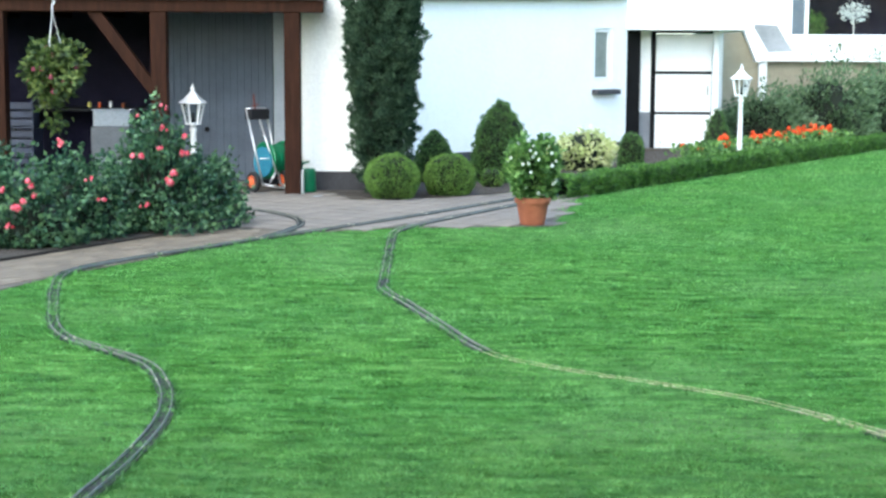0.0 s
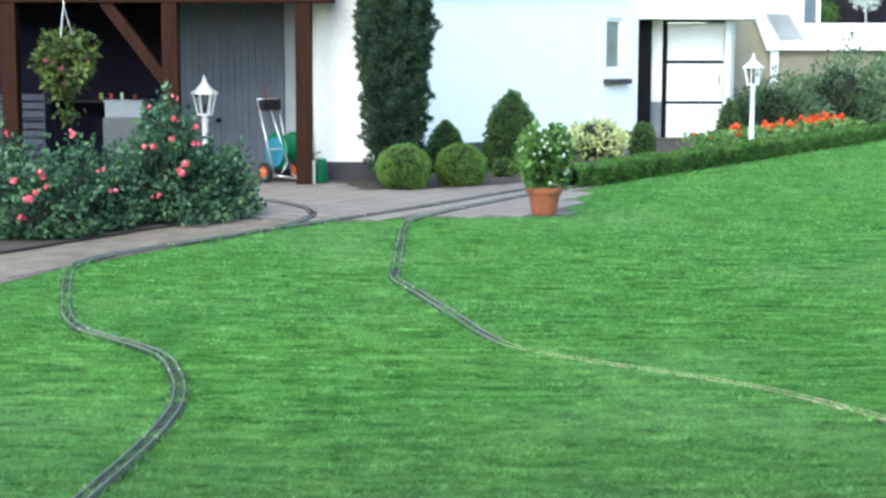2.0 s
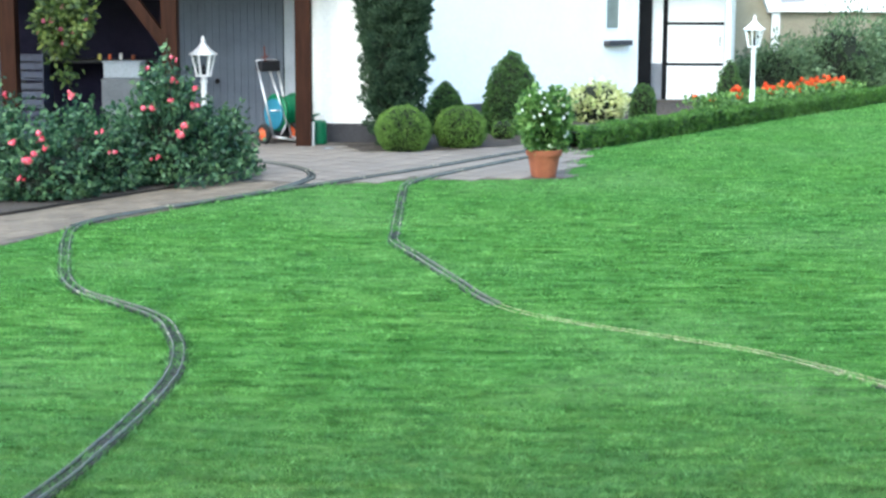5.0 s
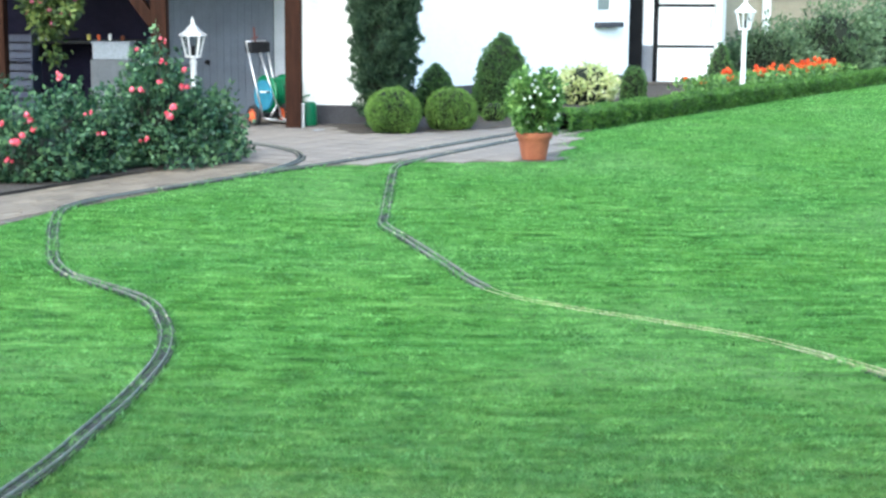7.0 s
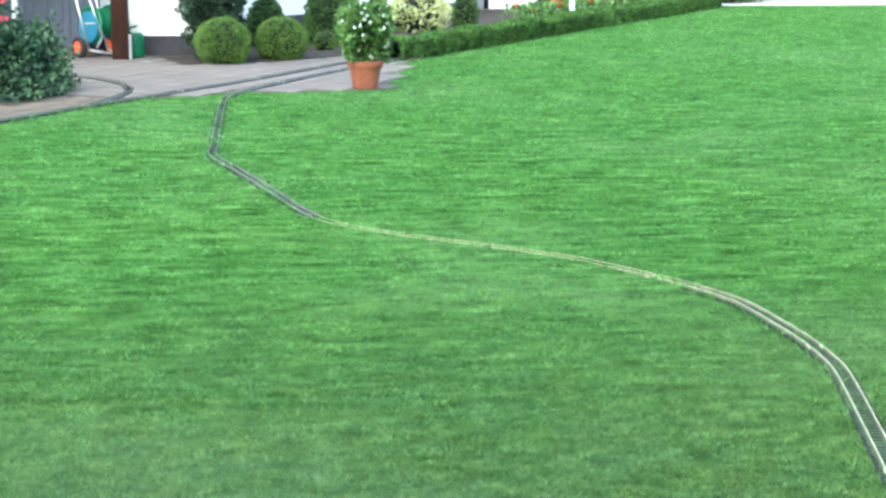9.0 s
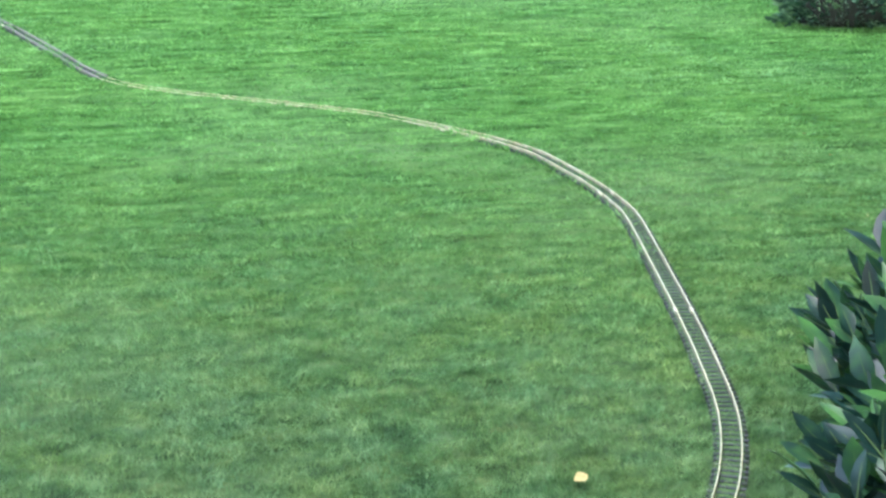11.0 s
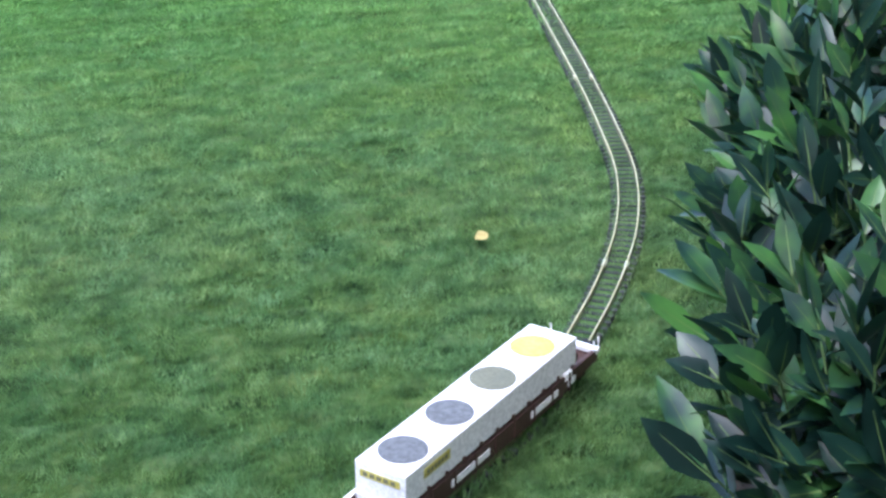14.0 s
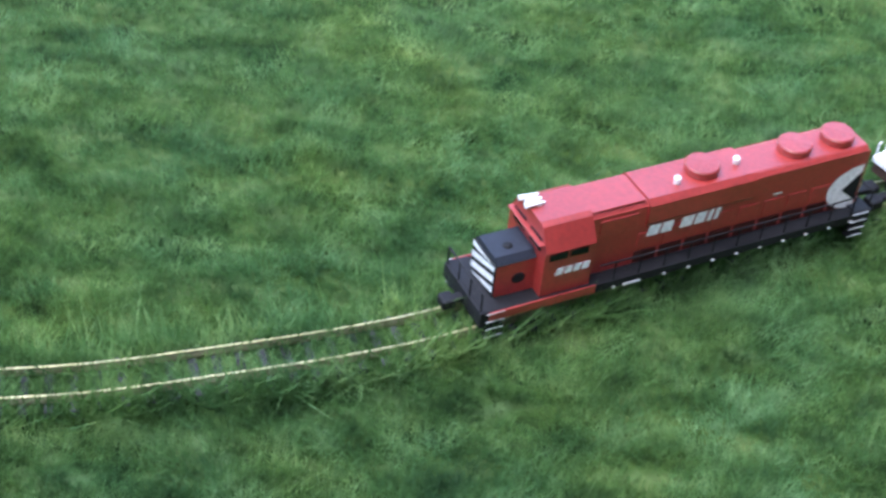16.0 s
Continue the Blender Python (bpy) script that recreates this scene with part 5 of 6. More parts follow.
rng = np.random.default_rng(81)
twigs = bmesh.new()
lv, lf, rv, rf = [], [], [], []
for k in range(950):
    along = rng.uniform(-0.2, 1.12)
    a = rng.uniform(0, 2 * math.pi)
    s = rng.uniform(0.0, 1.0) ** 0.45
    row = 0.42 * (k % 2)
    cx, cy = 1.25 + 0.68 * along + 0.87 * row + max(0.0, 0.3 * (0.12 - along)), 1.42 + 1.25 * along - 0.49 * row
    off = np.array([0.36 * s * math.cos(a), 0.36 * s * math.sin(a)])
    top = np.array([cx + off[0], cy + off[1], min(0.47 + 0.04 * along, 0.36 + 0.6 * (along + 0.2)) * (1 - 0.5 * s ** 3) * rng.uniform(0.3, 1.0) ** 0.7 + 0.03])
    foot = np.array([cx + 0.3 * off[0], cy + 0.3 * off[1], 0.0])
    elbow = (top * 0.55 + foot * 0.45) * np.array([1, 1, 0.8]) + rng.normal(0, 0.02, 3) * np.array([1, 1, 0.2])
    rod(twigs, foot, elbow, 0.004, 0.003, 5)
    rod(twigs, elbow, top, 0.003, 0.0016, 5)
    grow = unit((top - elbow)[None] * np.array([1.5, 1.5, 0.9]) + rng.normal(0, 0.03, (1, 3)))[0]
    size = rng.uniform(0.75, 1.1)
    for m in range(rng.integers(6, 10)):
        back = 0.004 + 0.022 * m
        turn = 2.4 * m + rng.uniform(0, 0.6)
        flat = np.array([math.cos(turn), math.sin(turn), rng.uniform(-0.3, 0.25)])
        ahead = grow * max(0.15, 1.0 - 0.12 * m) + flat * (0.35 + 0.1 * m)
        p = top - grow * back
        if p[2] > 0.02:
            n0 = len(lv)
            long_leaf(rng, p, ahead, size * rng.uniform(0.09, 0.135), size * rng.uniform(0.038, 0.052), lv, lf)
            n1 = len(rv)
            for q in range(4):
                l, c, r = lv[n0 + 3 * q], lv[n0 + 3 * q + 1], lv[n0 + 3 * q + 2]
                w = 0.0016 - 0.0004 * q
                d = (l - r) / max(np.linalg.norm(l - r), 1e-6)
                lift = np.cross(d, ahead)
                lift = lift / np.linalg.norm(lift) * 0.0012
                rv += [c + d * w + lift, c - d * w + lift, c + d * w - lift, c - d * w - lift]
            for q in range(3):
                e = n1 + 4 * q
                rf += [(e, e + 1, e + 5, e + 4), (e + 2, e + 6, e + 7, e + 3)]
twigs.transform(Matrix.Translation((-1.85, -2.25, 0)))
part("twig", twigs, L_RIB, laurel, "thin yellowish green twigs")
raw("foliage", np.array(lv) - np.array([1.85, 2.25, 0]), np.array(lf), L_LAUREL, laurel, "long glossy blue-green leaves", smooth=True, kind="stuff")
raw("midrib", np.array(rv) - np.array([1.85, 2.25, 0]), np.array(rf), L_RIB, laurel, "pale leaf midribs", kind="stuff")
weed = thing("tall_weed", 1.98, 2.95, 0, 0, "thin seeding weed rising above the laurel", "weed")
bm = bmesh.new()
for k in range(4):
    rod(bm, (0.1 * math.sin(k * 2.1), 0.06 * math.cos(k * 1.7), 0), (0.16 * math.sin(k * 2.1), 0.1 * math.cos(k * 1.3), 0.47 + 0.05 * k), 0.0024, 0.0012, 5)
part("stem", bm, L_SHRUB, weed)
at = np.stack([rng.normal(0, 0.08, 70), rng.normal(0, 0.06, 70), rng.uniform(0.3, 0.55, 70)], 1)
leaves("seed_spray", at, np.tile([0, 0, 1.0], (70, 1)), 0.010, 0.005, L_VARI, weed, 82, 0.9, kind="stuff")

leaf = thing("fallen_leaf", 1.04, 2.74, 0.02, 20, "pale yellow fallen leaf lying on the grass", "leaf")
lv2, lf2 = [], []
long_leaf(np.random.default_rng(5), np.array([-0.025, 0, 0.0]), np.array([1.0, 0.2, 0.05]), 0.048, 0.026, lv2, lf2)
raw("blade", np.array(lv2), np.array(lf2), surface("pale fallen leaf", (0.42, 0.34, 0.12), (0.56, 0.48, 0.22), 60, 200, 0.7, 0.2, spec=0.15), leaf, smooth=True)

for x, y, turn in ((4.8, 11.55, 20), (2.89, 5.21, 80), (2.96, 5.57, 130), (3.45, 5.64, 200), (3.47, 5.81, 10), (3.87, 5.93, 60)):
    m = pose(x, y, 0.018, 0, 12, turn)
    bit = copy_thing(leaf, m)
    bit.name = "fallen_petal"
    tagged(bit, "small pale petal lying on the lawn", "petal", "pale petals on the lawn")
    for ch in bit.children:
        ch.scale = (0.4, 0.5, 0.4)

# ---- the train ----
def place_on(line, back, start):
    q = start - int(round(back / 0.0135))
    return Vector((line[q][0], line[q][1], 0))


START = int(np.argmin((TRACK_A[:, 0] + 0.088) ** 2 + (TRACK_A[:, 1] - 1.3795) ** 2)) + 1
RAIL_TOP = 0.022


def vehicle(name, front, length, label, category, turn=0.0):
    a, b = place_on(TRACK_A, front + 0.2 * length, START), place_on(TRACK_A, front + 0.8 * length, START)
    c = (a + b) / 2
    d = a - b
    return thing(name, c.x, c.y, RAIL_TOP, math.degrees(math.atan2(d.y, d.x)) + turn, label, category)


def wheelset(parent, x, r=0.016):
    for s in (-1, 1):
        bm = lathe(bmesh.new(), [(r + 0.002, 0), (r + 0.002, 0.002), (r, 0.0025), (r, 0.007), (0.004, 0.0075)], 18)
        bm.transform(Matrix.Translation((x, s * 0.019, r)) @ Matrix.Rotation(radians(-90 * s), 4, "X"))
        part("wheel", bm, M_LBLACK, parent)


def bogie(root, x, span, mat):
    bm = bmesh.new()
    for s in (-1, 1):
        box(bm, x - span * 0.75, x + span * 0.75, s * 0.034 - 0.004, s * 0.034 + 0.004, 0.014, 0.03, 0.002)
        for q in (-1, 1):
            box(bm, x + q * span / 2 - 0.009, x + q * span / 2 + 0.009, s * 0.036 - 0.005, s * 0.036 + 0.005, 0.008, 0.026, 0.002)
    box(bm, x - 0.02, x + 0.02, -0.034, 0.034, 0.018, 0.03)
    b = part("bogie", bm, mat, root)
    for q in (-1, 1):
        wheelset(b, x + q * span / 2)


loco = vehicle("model_locomotive", 0.0, 0.605, "red model diesel locomotive with striped black nose", "model locomotive", -2.7)
H = 0.3025
DECK = 0.038
bm = bmesh.new()
box(bm, -H + 0.006, 0.272, -0.05, 0.05, DECK - 0.014, DECK, 0.002)
part("deck", bm, M_LBLACK, loco)
for w in (-1, 1):
    bm = box(bmesh.new(), -H + 0.04, 0.118, w * 0.0515 - 0.0012, w * 0.0515 + 0.0012, DECK - 0.013, DECK + 0.002, 0.0006)
    part("sill", bm, M_LBLACK, loco, "black walkway sill")
    bm = box(bmesh.new(), 0.1185, 0.262, w * 0.0515 - 0.0012, w * 0.0515 + 0.0012, DECK - 0.013, DECK + 0.002, 0.0006)
    part("cab_sill", bm, M_LOCO, loco, "red sill below the cab")
bm = box(bmesh.new(), -0.09, 0.085, -0.04, 0.04, 0.008, DECK - 0.014, 0.006)
part("fuel_tank", bm, M_LBLACK, loco)
for x in (-0.19, 0.19):
    bogie(loco, x, 0.085, M_LBLACK)
# long hood, with the wider raised middle
hood = [(-0.031, DECK), (-0.031, 0.141), (-0.0245, 0.148), (0.0245, 0.148), (0.031, 0.141), (0.031, DECK)]
bm = prism(bmesh.new(), hood, -0.285, 0.125)
bm.transform(Matrix.Rotation(radians(-90), 4, "Z"))
bmesh.ops.bevel(bm, geom=bm.edges[:], offset=0.0015, segments=1, affect="EDGES")
part("long_hood", bm, M_LOCO, loco, "red long hood")
mid = [(-0.0345, 0.112), (-0.0345, 0.144), (-0.027, 0.152), (0.027, 0.152), (0.0345, 0.144), (0.0345, 0.112), (0.0315, 0.106), (-0.0315, 0.106)]
bm = prism(bmesh.new(), mid, -0.108, 0.047)
bm.transform(Matrix.Rotation(radians(-90), 4, "Z"))
part("brake_housing", bm, M_LOCO, loco)
bm = bmesh.new()
box(bm, 0.05, 0.124, -0.0265, 0.0265, 0.1485, 0.1515, 0.001)
part("roof_hatch", bm, M_LOCO, loco)
for s in (-1, 1):
    bm = box(bmesh.new(), 0.06, 0.113, s * 0.0328, s * 0.0312, 0.108, 0.136, 0.0005)
    part("intake_grille", bm, M_LOCO, loco)
for k in range(9):
    for s in (-1, 1):
        bm = box(bmesh.new(), -0.27 + 0.037 * k, -0.242 + 0.037 * k, s * 0.0316 - 0.0008, s * 0.0316 + 0.0008, DECK + 0.026, 0.094, 0.0005)
        part("hood_door", bm, M_LOCO, loco)
        bm = box(bmesh.new(), -0.272 + 0.037 * k, -0.24 + 0.037 * k, s * 0.0316 - 0.0008, s * 0.0316 + 0.0008, DECK + 0.002, DECK + 0.022, 0.0005)
        part("louvre_panel", bm, M_LGRILLE, loco, "dark louvred lower panel")
# cab and low nose
cab = [(-0.0455, DECK - 0.012), (-0.0455, 0.116), (-0.0475, 0.118), (-0.031, 0.152), (-0.024, 0.156), (0.024, 0.156), (0.031, 0.152), (0.0475, 0.118), (0.0455, 0.116), (0.0455, DECK - 0.012)]
bm = prism(bmesh.new(), cab, 0.1255, 0.193)
bm.transform(Matrix.Rotation(radians(-90), 4, "Z"))
part("cab", bm, M_LOCO, loco, "red cab")
for s in (-1, 1):
    for x0, x1 in ((0.134, 0.159), (0.162, 0.187)):
        bm = box(bmesh.new(), x0, x1, s * 0.0457 - 0.001, s * 0.0457 + 0.001, 0.102, 0.1135, 0.0006)
        part("cab_window", bm, M_GLASS, loco, "dark cab window")
    bm = box(bmesh.new(), 0.1925, 0.1945, s * 0.006, s * 0.034, 0.112, 0.134, 0.0006)
    part("windscreen", bm, M_GLASS, loco, "dark windscreen")
for s in (-1, 1):
    for k in range(4):
        x = 0.1755 - 0.0118 * k
        bm = box(bmesh.new(), x - 0.0088, x, s * 0.0462 - 0.0005, s * 0.0462 + 0.0005, 0.073, 0.085)
        for v in bm.verts:
            v.co.x -= 0.2 * (v.co.z - 0.073)
        part("number_bar", bm, M_LWHITE, loco, "white slanted bar on the cab side")
nose = [(-0.0275, DECK), (-0.0275, 0.097), (-0.021, 0.106), (0.021, 0.106), (0.0275, 0.097), (0.0275, DECK)]
bm = prism(bmesh.new(), nose, 0.1935, 0.246)
bm.transform(Matrix.Rotation(radians(-90), 4, "Z"))
part("nose", bm, M_LOCO, loco)
for s in (-1, 1):
    bm = lathe(bmesh.new(), [(0.009, 0), (0.009, 0.0012), (0.006, 0.0016)], 16)
    bm.transform(Matrix.Translation((0.215, s * 0.0277, 0.066)) @ Matrix.Rotation(radians(-90 * s), 4, "X"))
    part("nose_vent", bm, M_LBLACK, loco, "round dark vent")
bm = box(bmesh.new(), 0.187, 0.2, -0.041, 0.041, 0.1275, 0.1305, 0.001)
part("sun_visor", bm, M_LOCO, loco)
bm = prism(bmesh.new(), [(-0.0285, 0.0965), (-0.0212, 0.1068), (0.0212, 0.1068), (0.0285, 0.0965), (0.0275, 0.095), (-0.0275, 0.095)], 0.1938, 0.2465)
bm.transform(Matrix.Rotation(radians(-90), 4, "Z"))
part("nose_top", bm, M_LGREY, loco, "slate black nose top")
bm = box(bmesh.new(), 0.2462, 0.2485, -0.028, 0.028, DECK, 0.0975, 0.0008)
part("nose_front", bm, M_LBLACK, loco)
for k in range(6):
    z = DECK - 0.03 + 0.0195 * k
    corner = ((-0.0275, z), (0.0275, z + 0.021), (0.0275, z + 0.0325), (-0.0275, z + 0.0115))
    bm = bmesh.new()
    bm.faces.new([bm.verts.new((0.2492, y, min(max(h, DECK + 0.001 + 0.0003 * q), 0.0965 - 0.0003 * q))) for q, (y, h) in enumerate(corner)])
    part("nose_stripe", bm, M_LWHITE, loco, "slanting white stripe")
bm = lathe(bmesh.new(), [(0.006, 0), (0.006, 0.0015), (0.004, 0.003)], 14, (0.222, 0.006, 0.1066))
part("nose_hatch", bm, M_LBLACK, loco)
# platforms, steps, couplers
for s in (-1, 1):
    H = 0.3025 if s < 0 else 0.275
    bm = bmesh.new()
    box(bm, s * (H - 0.002), s * (H - 0.01), -0.05, 0.05, 0.012, DECK + 0.002, 0.001)
    box(bm, s * (H - 0.03), s * (H - 0.006), -0.05, 0.05, DECK, DECK + 0.003, 0.001)
    part("pilot", bm, M_LBLACK, loco, "black end beam")
    for w in (-1, 1):
        for k in range(4):
            bm = bmesh.new()
            box(bm, s * (H - 0.034), s * (H - 0.008), w * 0.042, w * 0.052, -0.006 + 0.0145 * k, -0.004 + 0.0145 * k)
            st = part("step", bm, M_LBLACK, loco)
            bm = bmesh.new()
            box(bm, s * (H - 0.033), s * (H - 0.009), w * 0.0521, w * 0.0529, -0.0057 + 0.0145 * k, -0.0041 + 0.0145 * k)
            part("step_edge", bm, M_LWHITE, st, "white step edge")
    bm = bmesh.new()
    reach = 0.048 if s < 0 else 0.026
    box(bm, s * (H - 0.006), s * (H + reach - 0.008), -0.006, 0.006, 0.018, 0.028, 0.002)
    box(bm, s * (H + reach - 0.018), s * (H + reach), -0.011, 0.009, 0.014, 0.03, 0.003)
    part("coupler", bm, M_LBLACK, loco)
    bm = bmesh.new()
    for w in (-0.045, -0.015, 0.015, 0.045):
        rod(bm, (s * (H - 0.004), w, DECK), (s * (H - 0.004), w, DECK + 0.034), 0.0012, n=6)
    rod(bm, (s * (H - 0.004), -0.045, DECK + 0.034), (s * (H - 0.004), 0.045, DECK + 0.034), 0.0012, n=6)
    part("end_rail", bm, M_LBLACK, loco)
H = 0.3025
for w in (-1, 1):
    bm = bmesh.new()
    rod(bm, (-H + 0.03, w * 0.0495, DECK + 0.034), (0.115, w * 0.0495, DECK + 0.034), 0.0011, n=6)
    part("handrail", bm, M_LBLACK, loco)
    for k in range(11):
        x = -H + 0.035 + 0.036 * k
        bm = rod(bmesh.new(), (x, w * 0.0495, DECK - 0.004), (x, w * 0.0495, DECK + 0.034), 0.0011, n=6)
        post = part("stanchion", bm, M_LBLACK, loco)
        bm = box(bmesh.new(), x - 0.002, x + 0.002, w * 0.0528 - 0.001, w * 0.0528 + 0.001, DECK - 0.0125, DECK - 0.0095)
        part("bracket", bm, M_LWHITE, post, "white bracket")
    bm = box(bmesh.new(), 0.057, 0.079, w * 0.0528 - 0.001, w * 0.0528 + 0.001, DECK - 0.012, DECK - 0.009)
    part("sill_bar", bm, M_LWHITE, loco)
# fans on the roof
for x, z in ((-0.045, 0.152), (-0.185, 0.148), (-0.252, 0.148)):
    bm = lathe(bmesh.new(), [(0.021, 0), (0.0222, 0.004), (0.0222, 0.011), (0.0205, 0.0135), (0.018, 0.0135), (0.004, 0.014)], 24, (x, 0, z))
    fan = part("roof_fan", bm, M_LOCO, loco)
    bm = bmesh.new()
    for k in range(8):
        a = math.pi / 4 * k
        rod(bm, (x + 0.003 * math.cos(a), 0.003 * math.sin(a), z + 0.0137), (x + 0.019 * math.cos(a), 0.019 * math.sin(a), z + 0.0133), 0.0005, n=4)
    part("fan_grille", bm, M_LOCO, fan)
for x, y in ((-0.002, 0.012), (-0.094, 0.003)):
    bm = lathe(bmesh.new(), [(0.004, 0), (0.004, 0.008), (0.005, 0.009), (0.003, 0.012)], 10, (x, y, 0.152 if x < 0.04 else 0.15))
    part("exhaust_cap", bm, M_LWHITE, loco, "white exhaust cap")
bm = bmesh.new()
for y, x1 in ((-0.02, 0.186), (-0.012, 0.182), (-0.004, 0.186)):
    rod(bm, (0.173, y, 0.160), (x1 + 0.013, y, 0.161), 0.002, 0.004, 10)
box(bm, 0.178, 0.183, -0.022, -0.002, 0.155, 0.16)
part("horn", bm, M_LWHITE, loco, "white horn cluster")
# side marks as plain shapes
for w in (-1, 1):
    y = w * 0.0329
    for x0, x1 in ((0.027, 0.044), (0.008, 0.024), (-0.022, -0.004), (-0.040, -0.025), (-0.050, -0.044), (-0.060, -0.054)):
        bm = bmesh.new()
        vs = [bm.verts.new((x, y, z)) for x, z in ((x0, 0.086), (x1, 0.086), (x1 - 0.003, 0.106), (x0 - 0.003, 0.106))]
        bm.faces.new(vs)
        part("side_mark", bm, M_LWHITE, loco, "white slanted block mark")
    bm = bmesh.new()
    a = [bm.verts.new((-0.281 + 0.05 * math.cos(t), y, 0.077 + 0.042 * math.sin(t))) for t in np.linspace(-1.57, 1.57, 17)]
    bm.faces.new(a)
    part("end_emblem", bm, M_LWHITE, loco, "white half round end emblem")
    bm = bmesh.new()
    bm.faces.new([bm.verts.new((x, y + w * 0.0006, z)) for x, z in ((-0.2812, 0.106), (-0.2812, 0.05), (-0.254, 0.076))])
    part("end_wedge", bm, M_LBLACK, loco, "black wedge")
    bm = bmesh.new()
    bm.faces.new([bm.verts.new((x, y, z)) for x, z in ((-0.155, 0.103), (-0.14, 0.103), (-0.14, 0.106), (-0.155, 0.106))])
    part("small_mark", bm, M_LWHITE, loco)

def flatten(root, share):
    """Bring a vehicle's parts to the model's low height."""
    for ob in root.children_recursive:
        ob.data.transform(Matrix.Diagonal((1, 1, share, 1)))


flatten(loco, 0.845)
wagon = vehicle("model_wagon", 0.605 + 0.063, 0.70, "brown model flat wagon with white end sills", "model wagon")
WL = 0.35
bm = bmesh.new()
box(bm, -WL + 0.01, WL - 0.01, -0.044, 0.044, 0.03, 0.042, 0.002)
part("floor", bm, M_OXIDE, wagon)
for w in (-1, 1):
    bm = prism(bmesh.new(), [(-WL + 0.01, 0.03), (-WL + 0.1, 0.026), (-WL + 0.14, 0.014), (WL - 0.14, 0.014), (WL - 0.1, 0.026), (WL - 0.01, 0.03), (WL - 0.01, 0.052), (-WL + 0.01, 0.052)], w * 0.046 - 0.003, w * 0.046 + 0.003)
    part("side_sill", bm, M_OXIDE, wagon)
    for x0, x1 in ((-0.26, -0.235), (-0.2, -0.11), (0.02, 0.13), (0.2, 0.225)):
        bm = box(bmesh.new(), x0, x1, w * 0.0498 - 0.0006, w * 0.0498 + 0.0006, 0.027, 0.041)
        part("side_label", bm, M_LWHITE, wagon, "white label bar")
    for k in range(9):
        x = -0.24 + 0.06 * k
        bm = box(bmesh.new(), x - 0.003, x + 0.003, w * 0.0495 - 0.0015, w * 0.0495 + 0.0015, 0.015, 0.056, 0.0006)
        part("stake_pocket", bm, M_OXIDE, wagon)
for s in (-1, 1):
    bm = box(bmesh.new(), s * (WL - 0.016), s * WL, -0.05, 0.05, 0.045, 0.056, 0.002)
    part("end_sill", bm, M_LWHITE, wagon, "white end sill")
    bm = box(bmesh.new(), s * (WL - 0.016), s * (WL - 0.002), -0.047, 0.047, 0.026, 0.0449, 0.002)
    part("end_beam", bm, M_OXIDE, wagon)
    for w in (-1, 1):
        bm = box(bmesh.new(), s * (WL - 0.105), s * (WL - 0.018), w * 0.0425, w * 0.0505, 0.0525, 0.057, 0.002)
        part("walkway", bm, M_LWHITE if w < 0 else M_OXIDE, wagon)
    bm = box(bmesh.new(), s * (WL - 0.125), s * (WL - 0.1), -0.05, 0.05, 0.042, 0.058, 0.002)
    part("cross_beam", bm, M_LWHITE, wagon, "white cross beam")
    bm = bmesh.new()
    rod(bm, (s * (WL - 0.085), -0.012, 0.05), (s * (WL - 0.03), -0.012, 0.05), 0.011, n=12)
    box(bm, s * (WL - 0.08), s * (WL - 0.04), 0.005, 0.028, 0.042, 0.058, 0.003)
    part("brake_cylinder", bm, M_OXIDE, wagon)
    bm = lathe(bmesh.new(), [(0.008, 0.058), (0.008, 0.066), (0.005, 0.068)], 12, (s * (WL - 0.06), -0.026, 0))
    part("brake_wheel", bm, M_CLAY, wagon, "orange brown brake fitting")
    for y in (-0.048, 0.048):
        bm = bmesh.new()
        rod(bm, (s * (WL - 0.004), y, 0.055), (s * (WL - 0.004), y, 0.078), 0.0016, n=6)
        rod(bm, (s * (WL - 0.022), y, 0.055), (s * (WL - 0.022), y, 0.078), 0.0016, n=6)
        rod(bm, (s * (WL - 0.004), y, 0.078), (s * (WL - 0.008), y, 0.080), 0.0016, n=6)
        part("grab_iron", bm, M_LWHITE, wagon, "white grab iron")
    bm = bmesh.new()
    box(bm, s * (WL - 0.002), s * (WL + 0.035), -0.006, 0.006, 0.018, 0.028, 0.002)
    box(bm, s * (WL + 0.03), s * (WL + 0.05), -0.009, 0.011, 0.014, 0.03, 0.003)
    part("coupler", bm, M_LBLACK, wagon)
    bogie(wagon, s * 0.27, 0.06, M_OXIDE)
flatten(wagon, 0.88)
m = wagon.matrix_world
load = new("white_load_box")
load.matrix_world = m @ Matrix.Translation((0, 0, 0.051))
tagged(load, "white box load with round lids standing on the wagon", "model container")
bm = box(bmesh.new(), -0.268, 0.247, -0.046, 0.046, 0.0, 0.054, 0.0025)
part("box_body", bm, M_LWHITE, load)
for k in range(4):
    x = 0.187 - 0.128 * k
    bm = lathe(bmesh.new(), [(0.0385, 0), (0.0385, 0.0012), (0.0365, 0.0016)], 28, (x, 0, 0.054))
    part("lid", bm, (M_MESH, M_MESH, M_OLIVE, M_YELLOW)[k], load, ("grey mesh lid", "grey mesh lid", "olive round lid", "yellow round lid")[k])
for w in (-1, 1):
    bm = box(bmesh.new(), 0.13, 0.2, w * 0.0464 - 0.0006, w * 0.0464 + 0.0006, 0.026, 0.042)
    part("label", bm, M_YELLOW, load, "yellow label plate")
bm = box(bmesh.new(), 0.2474, 0.2484, -0.036, 0.036, 0.03, 0.042)
part("label", bm, M_YELLOW, load, "yellow label plate")

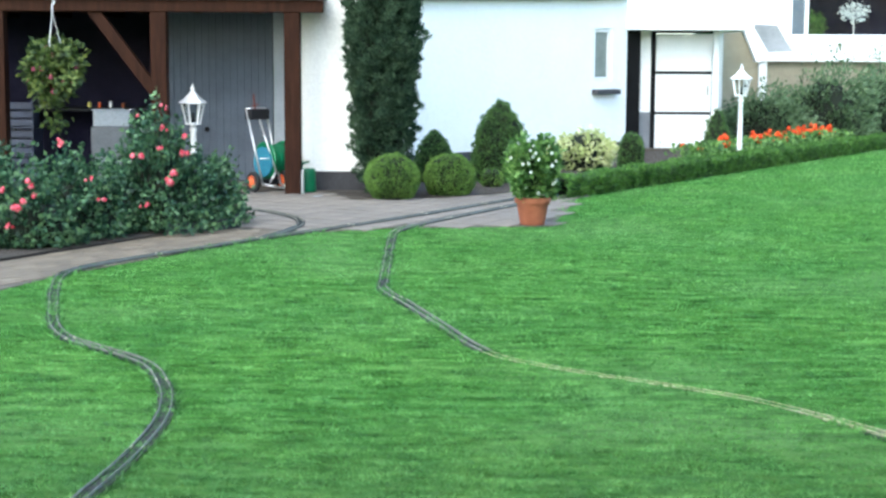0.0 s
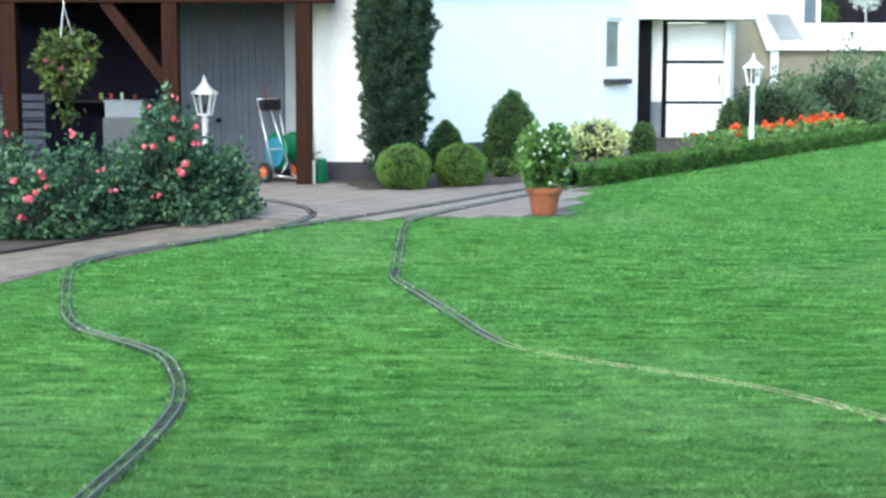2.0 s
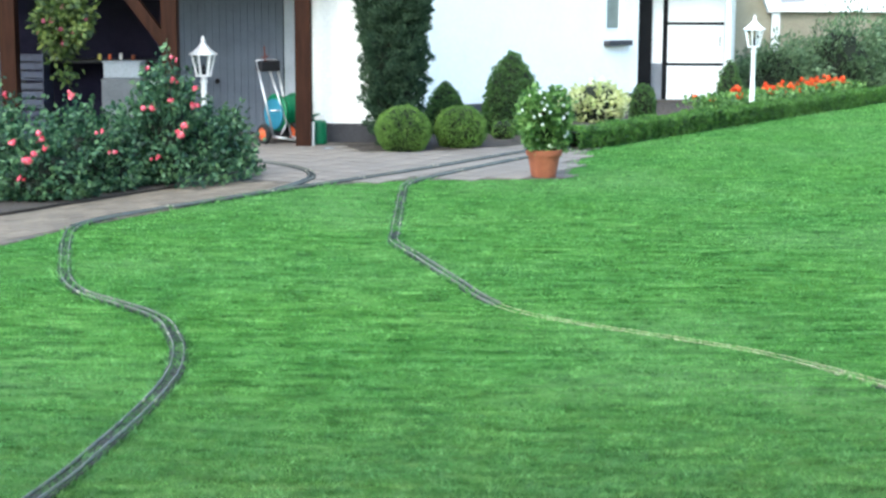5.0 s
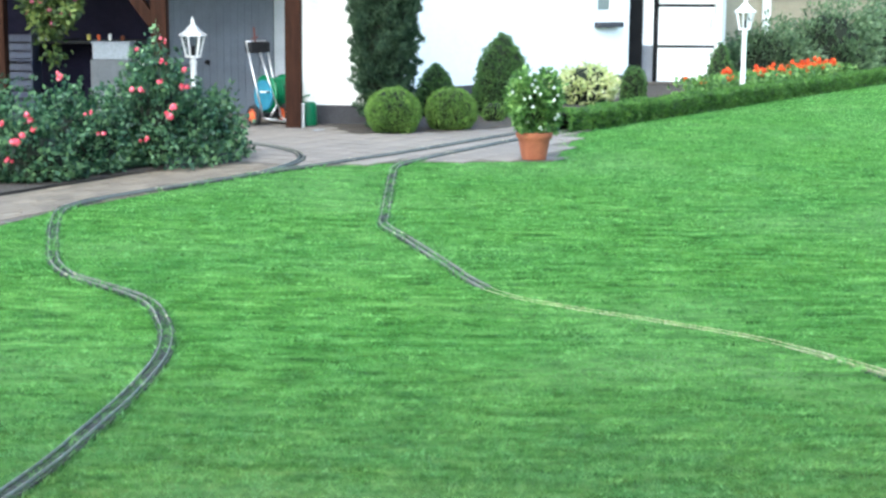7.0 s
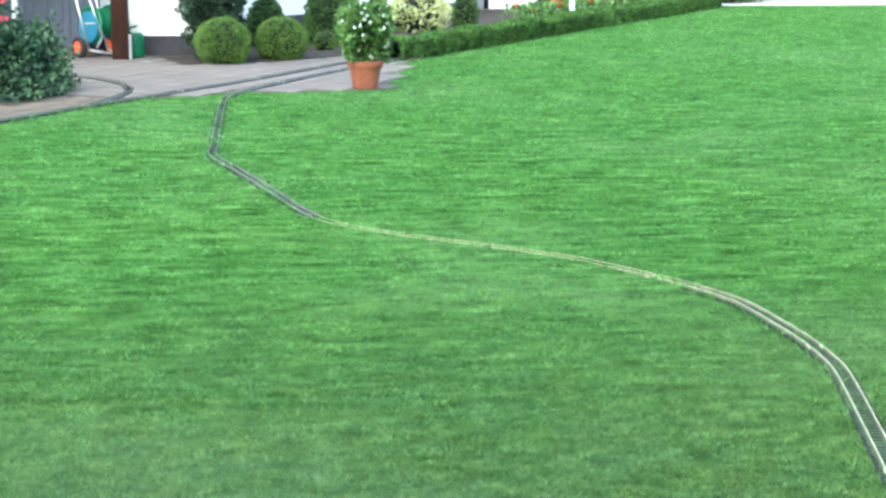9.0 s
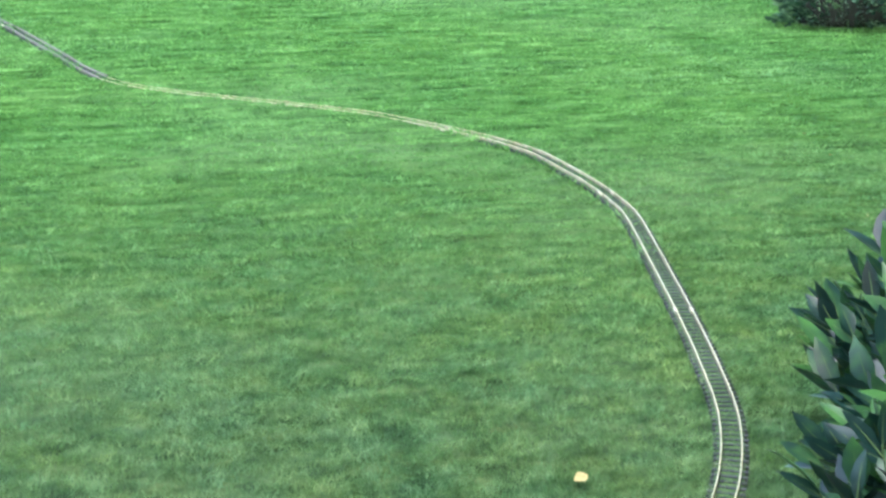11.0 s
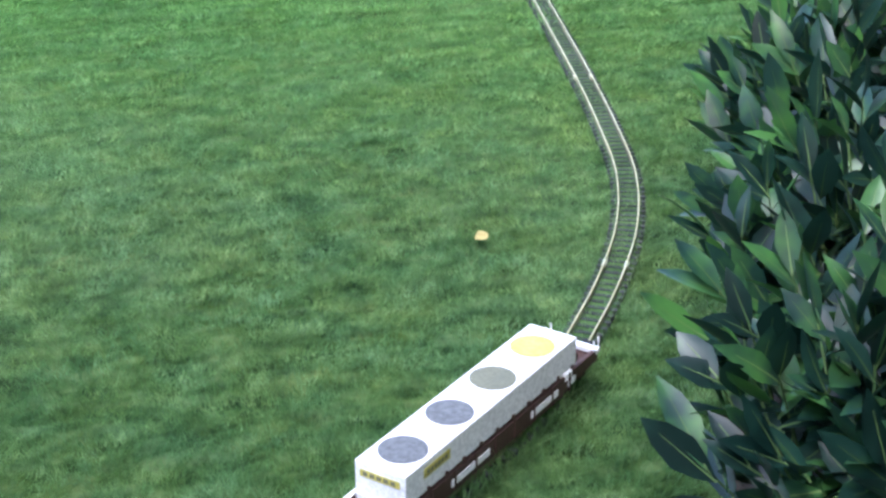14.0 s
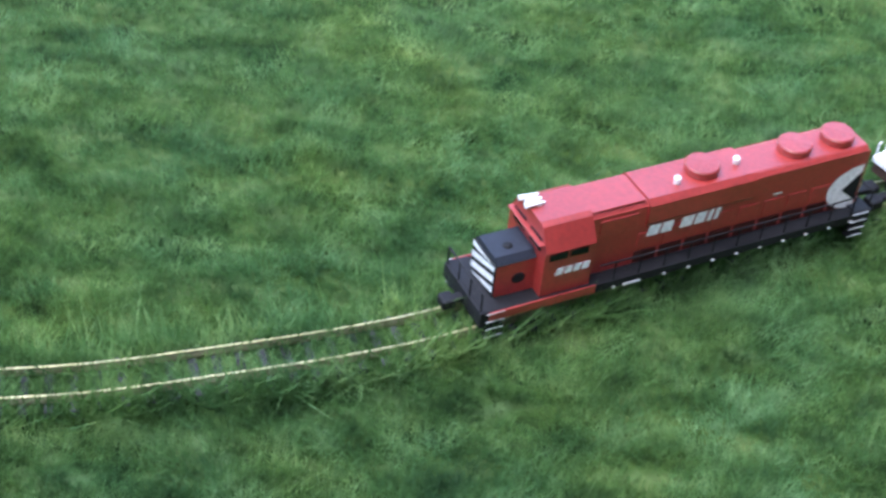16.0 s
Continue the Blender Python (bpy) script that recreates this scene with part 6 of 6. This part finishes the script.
for w in (-1, 1):
    for k in range(6):
        bm = box(bmesh.new(), 0.138 + 0.0095 * k, 0.1445 + 0.0095 * k, w * 0.0473 - 0.0003, w * 0.0473 + 0.0003, 0.030, 0.038)
        part("label_bar", bm, M_OLIVE, load, "dark bar of writing")
    for k in range(11):
        bm = box(bmesh.new(), -0.255 + 0.049 * k, -0.249 + 0.049 * k, w * 0.0475 - 0.0015, w * 0.0475 + 0.0015, 0.0, 0.007, 0.0005)
        part("clamp", bm, M_OXIDE, load, "dark clamp at the foot")
for k in range(5):
    bm = box(bmesh.new(), 0.2483, 0.2488, -0.03 + 0.0125 * k, -0.022 + 0.0125 * k, 0.0325, 0.0395)
    part("label_bar", bm, M_OLIVE, load, "dark bar of writing")

# ---- paving pieces ----
def inside(p, poly):
    hit = False
    for (x0, y0), (x1, y1) in zip(poly, poly[1:] + poly[:1]):
        if (y0 > p[1]) != (y1 > p[1]) and p[0] < (x1 - x0) * (p[1] - y0) / (y1 - y0) + x0:
            hit = not hit
    return hit


def piece_mesh(name, a, b, h, material):
    bm = box(bmesh.new(), -a / 2, a / 2, -b / 2, b / 2, -0.02, h, 0.0)
    me = bpy.data.meshes.new(name)
    bm.to_mesh(me)
    bm.free()
    me.materials.append(material)
    return me


PATH = [(-4.4, 6.3), (-3.6, 7.45), (-2.80, 9.45), (-2.61, 10.1), (-2.21, 10.9), (-1.74, 11.88), (-1.2, 12.7), (-1.75, 13.0), (-2.25, 12.43), (-2.59, 11.83), (-3.15, 10.7), (-4.6, 8.5)]
YARD = [(-1.2, 12.72), (-0.79, 13.0), (-0.41, 13.18), (0.93, 13.37), (1.45, 16.5), (1.0, 17.1), (0.2, 16.15), (-0.95, 15.8), (-1.2, 16.4), (-1.54, 18.25), (-4.5, 18.25), (-4.5, 15.65), (-3.4, 15.65), (-2.3, 15.25), (-1.9, 14.3), (-1.75, 13.05)]
pave = thing("path_paving", 0, 0, 0, 0, "garden path of reddish brown clinker pavers", "paving", kind="structure")
mesh = piece_mesh("paver", 0.194, 0.094, 0.0, M_BRICK)
rng = random.Random(91)
turn = math.atan2(12.7 - 9.45, -1.2 + 2.8)
ca, sa = math.cos(turn), math.sin(turn)
for i in range(-30, 40):
    for j in range(-30, 30):
        u, w = 0.2 * (i + 0.5 * (j % 2)), 0.1 * j
        x, y = -2.4 + u * ca - w * sa, 11.2 + u * sa + w * ca
        if inside((x, y), PATH):
            ob = new("paver", mesh)
            ob.parent = pave
            ob.matrix_world = pose(x, y, 0.002 + rng.uniform(-0.0015, 0.0015), rng.uniform(-0.5, 0.5), rng.uniform(-0.5, 0.5), math.degrees(turn) + rng.uniform(-0.6, 0.6))
yard = thing("patio_paving", 0, 0, 0, 0, "patio of greyish pink concrete slabs", "paving", kind="structure")
mesh = piece_mesh("slab", 0.288, 0.288, 0.0, M_TILE)
turn = math.radians(62)
ca, sa = math.cos(turn), math.sin(turn)
for i in range(-22, 22):
    for j in range(-22, 22):
        u, w = 0.3 * i, 0.3 * j
        x, y = -0.8 + u * ca - w * sa, 14.8 + u * sa + w * ca
        if inside((x, y), YARD):
            ob = new("slab", mesh)
            ob.parent = yard
            ob.matrix_world = pose(x, y, 0.002 + rng.uniform(-0.001, 0.001), rng.uniform(-0.2, 0.2), rng.uniform(-0.2, 0.2), math.degrees(turn) + rng.uniform(-0.3, 0.3))
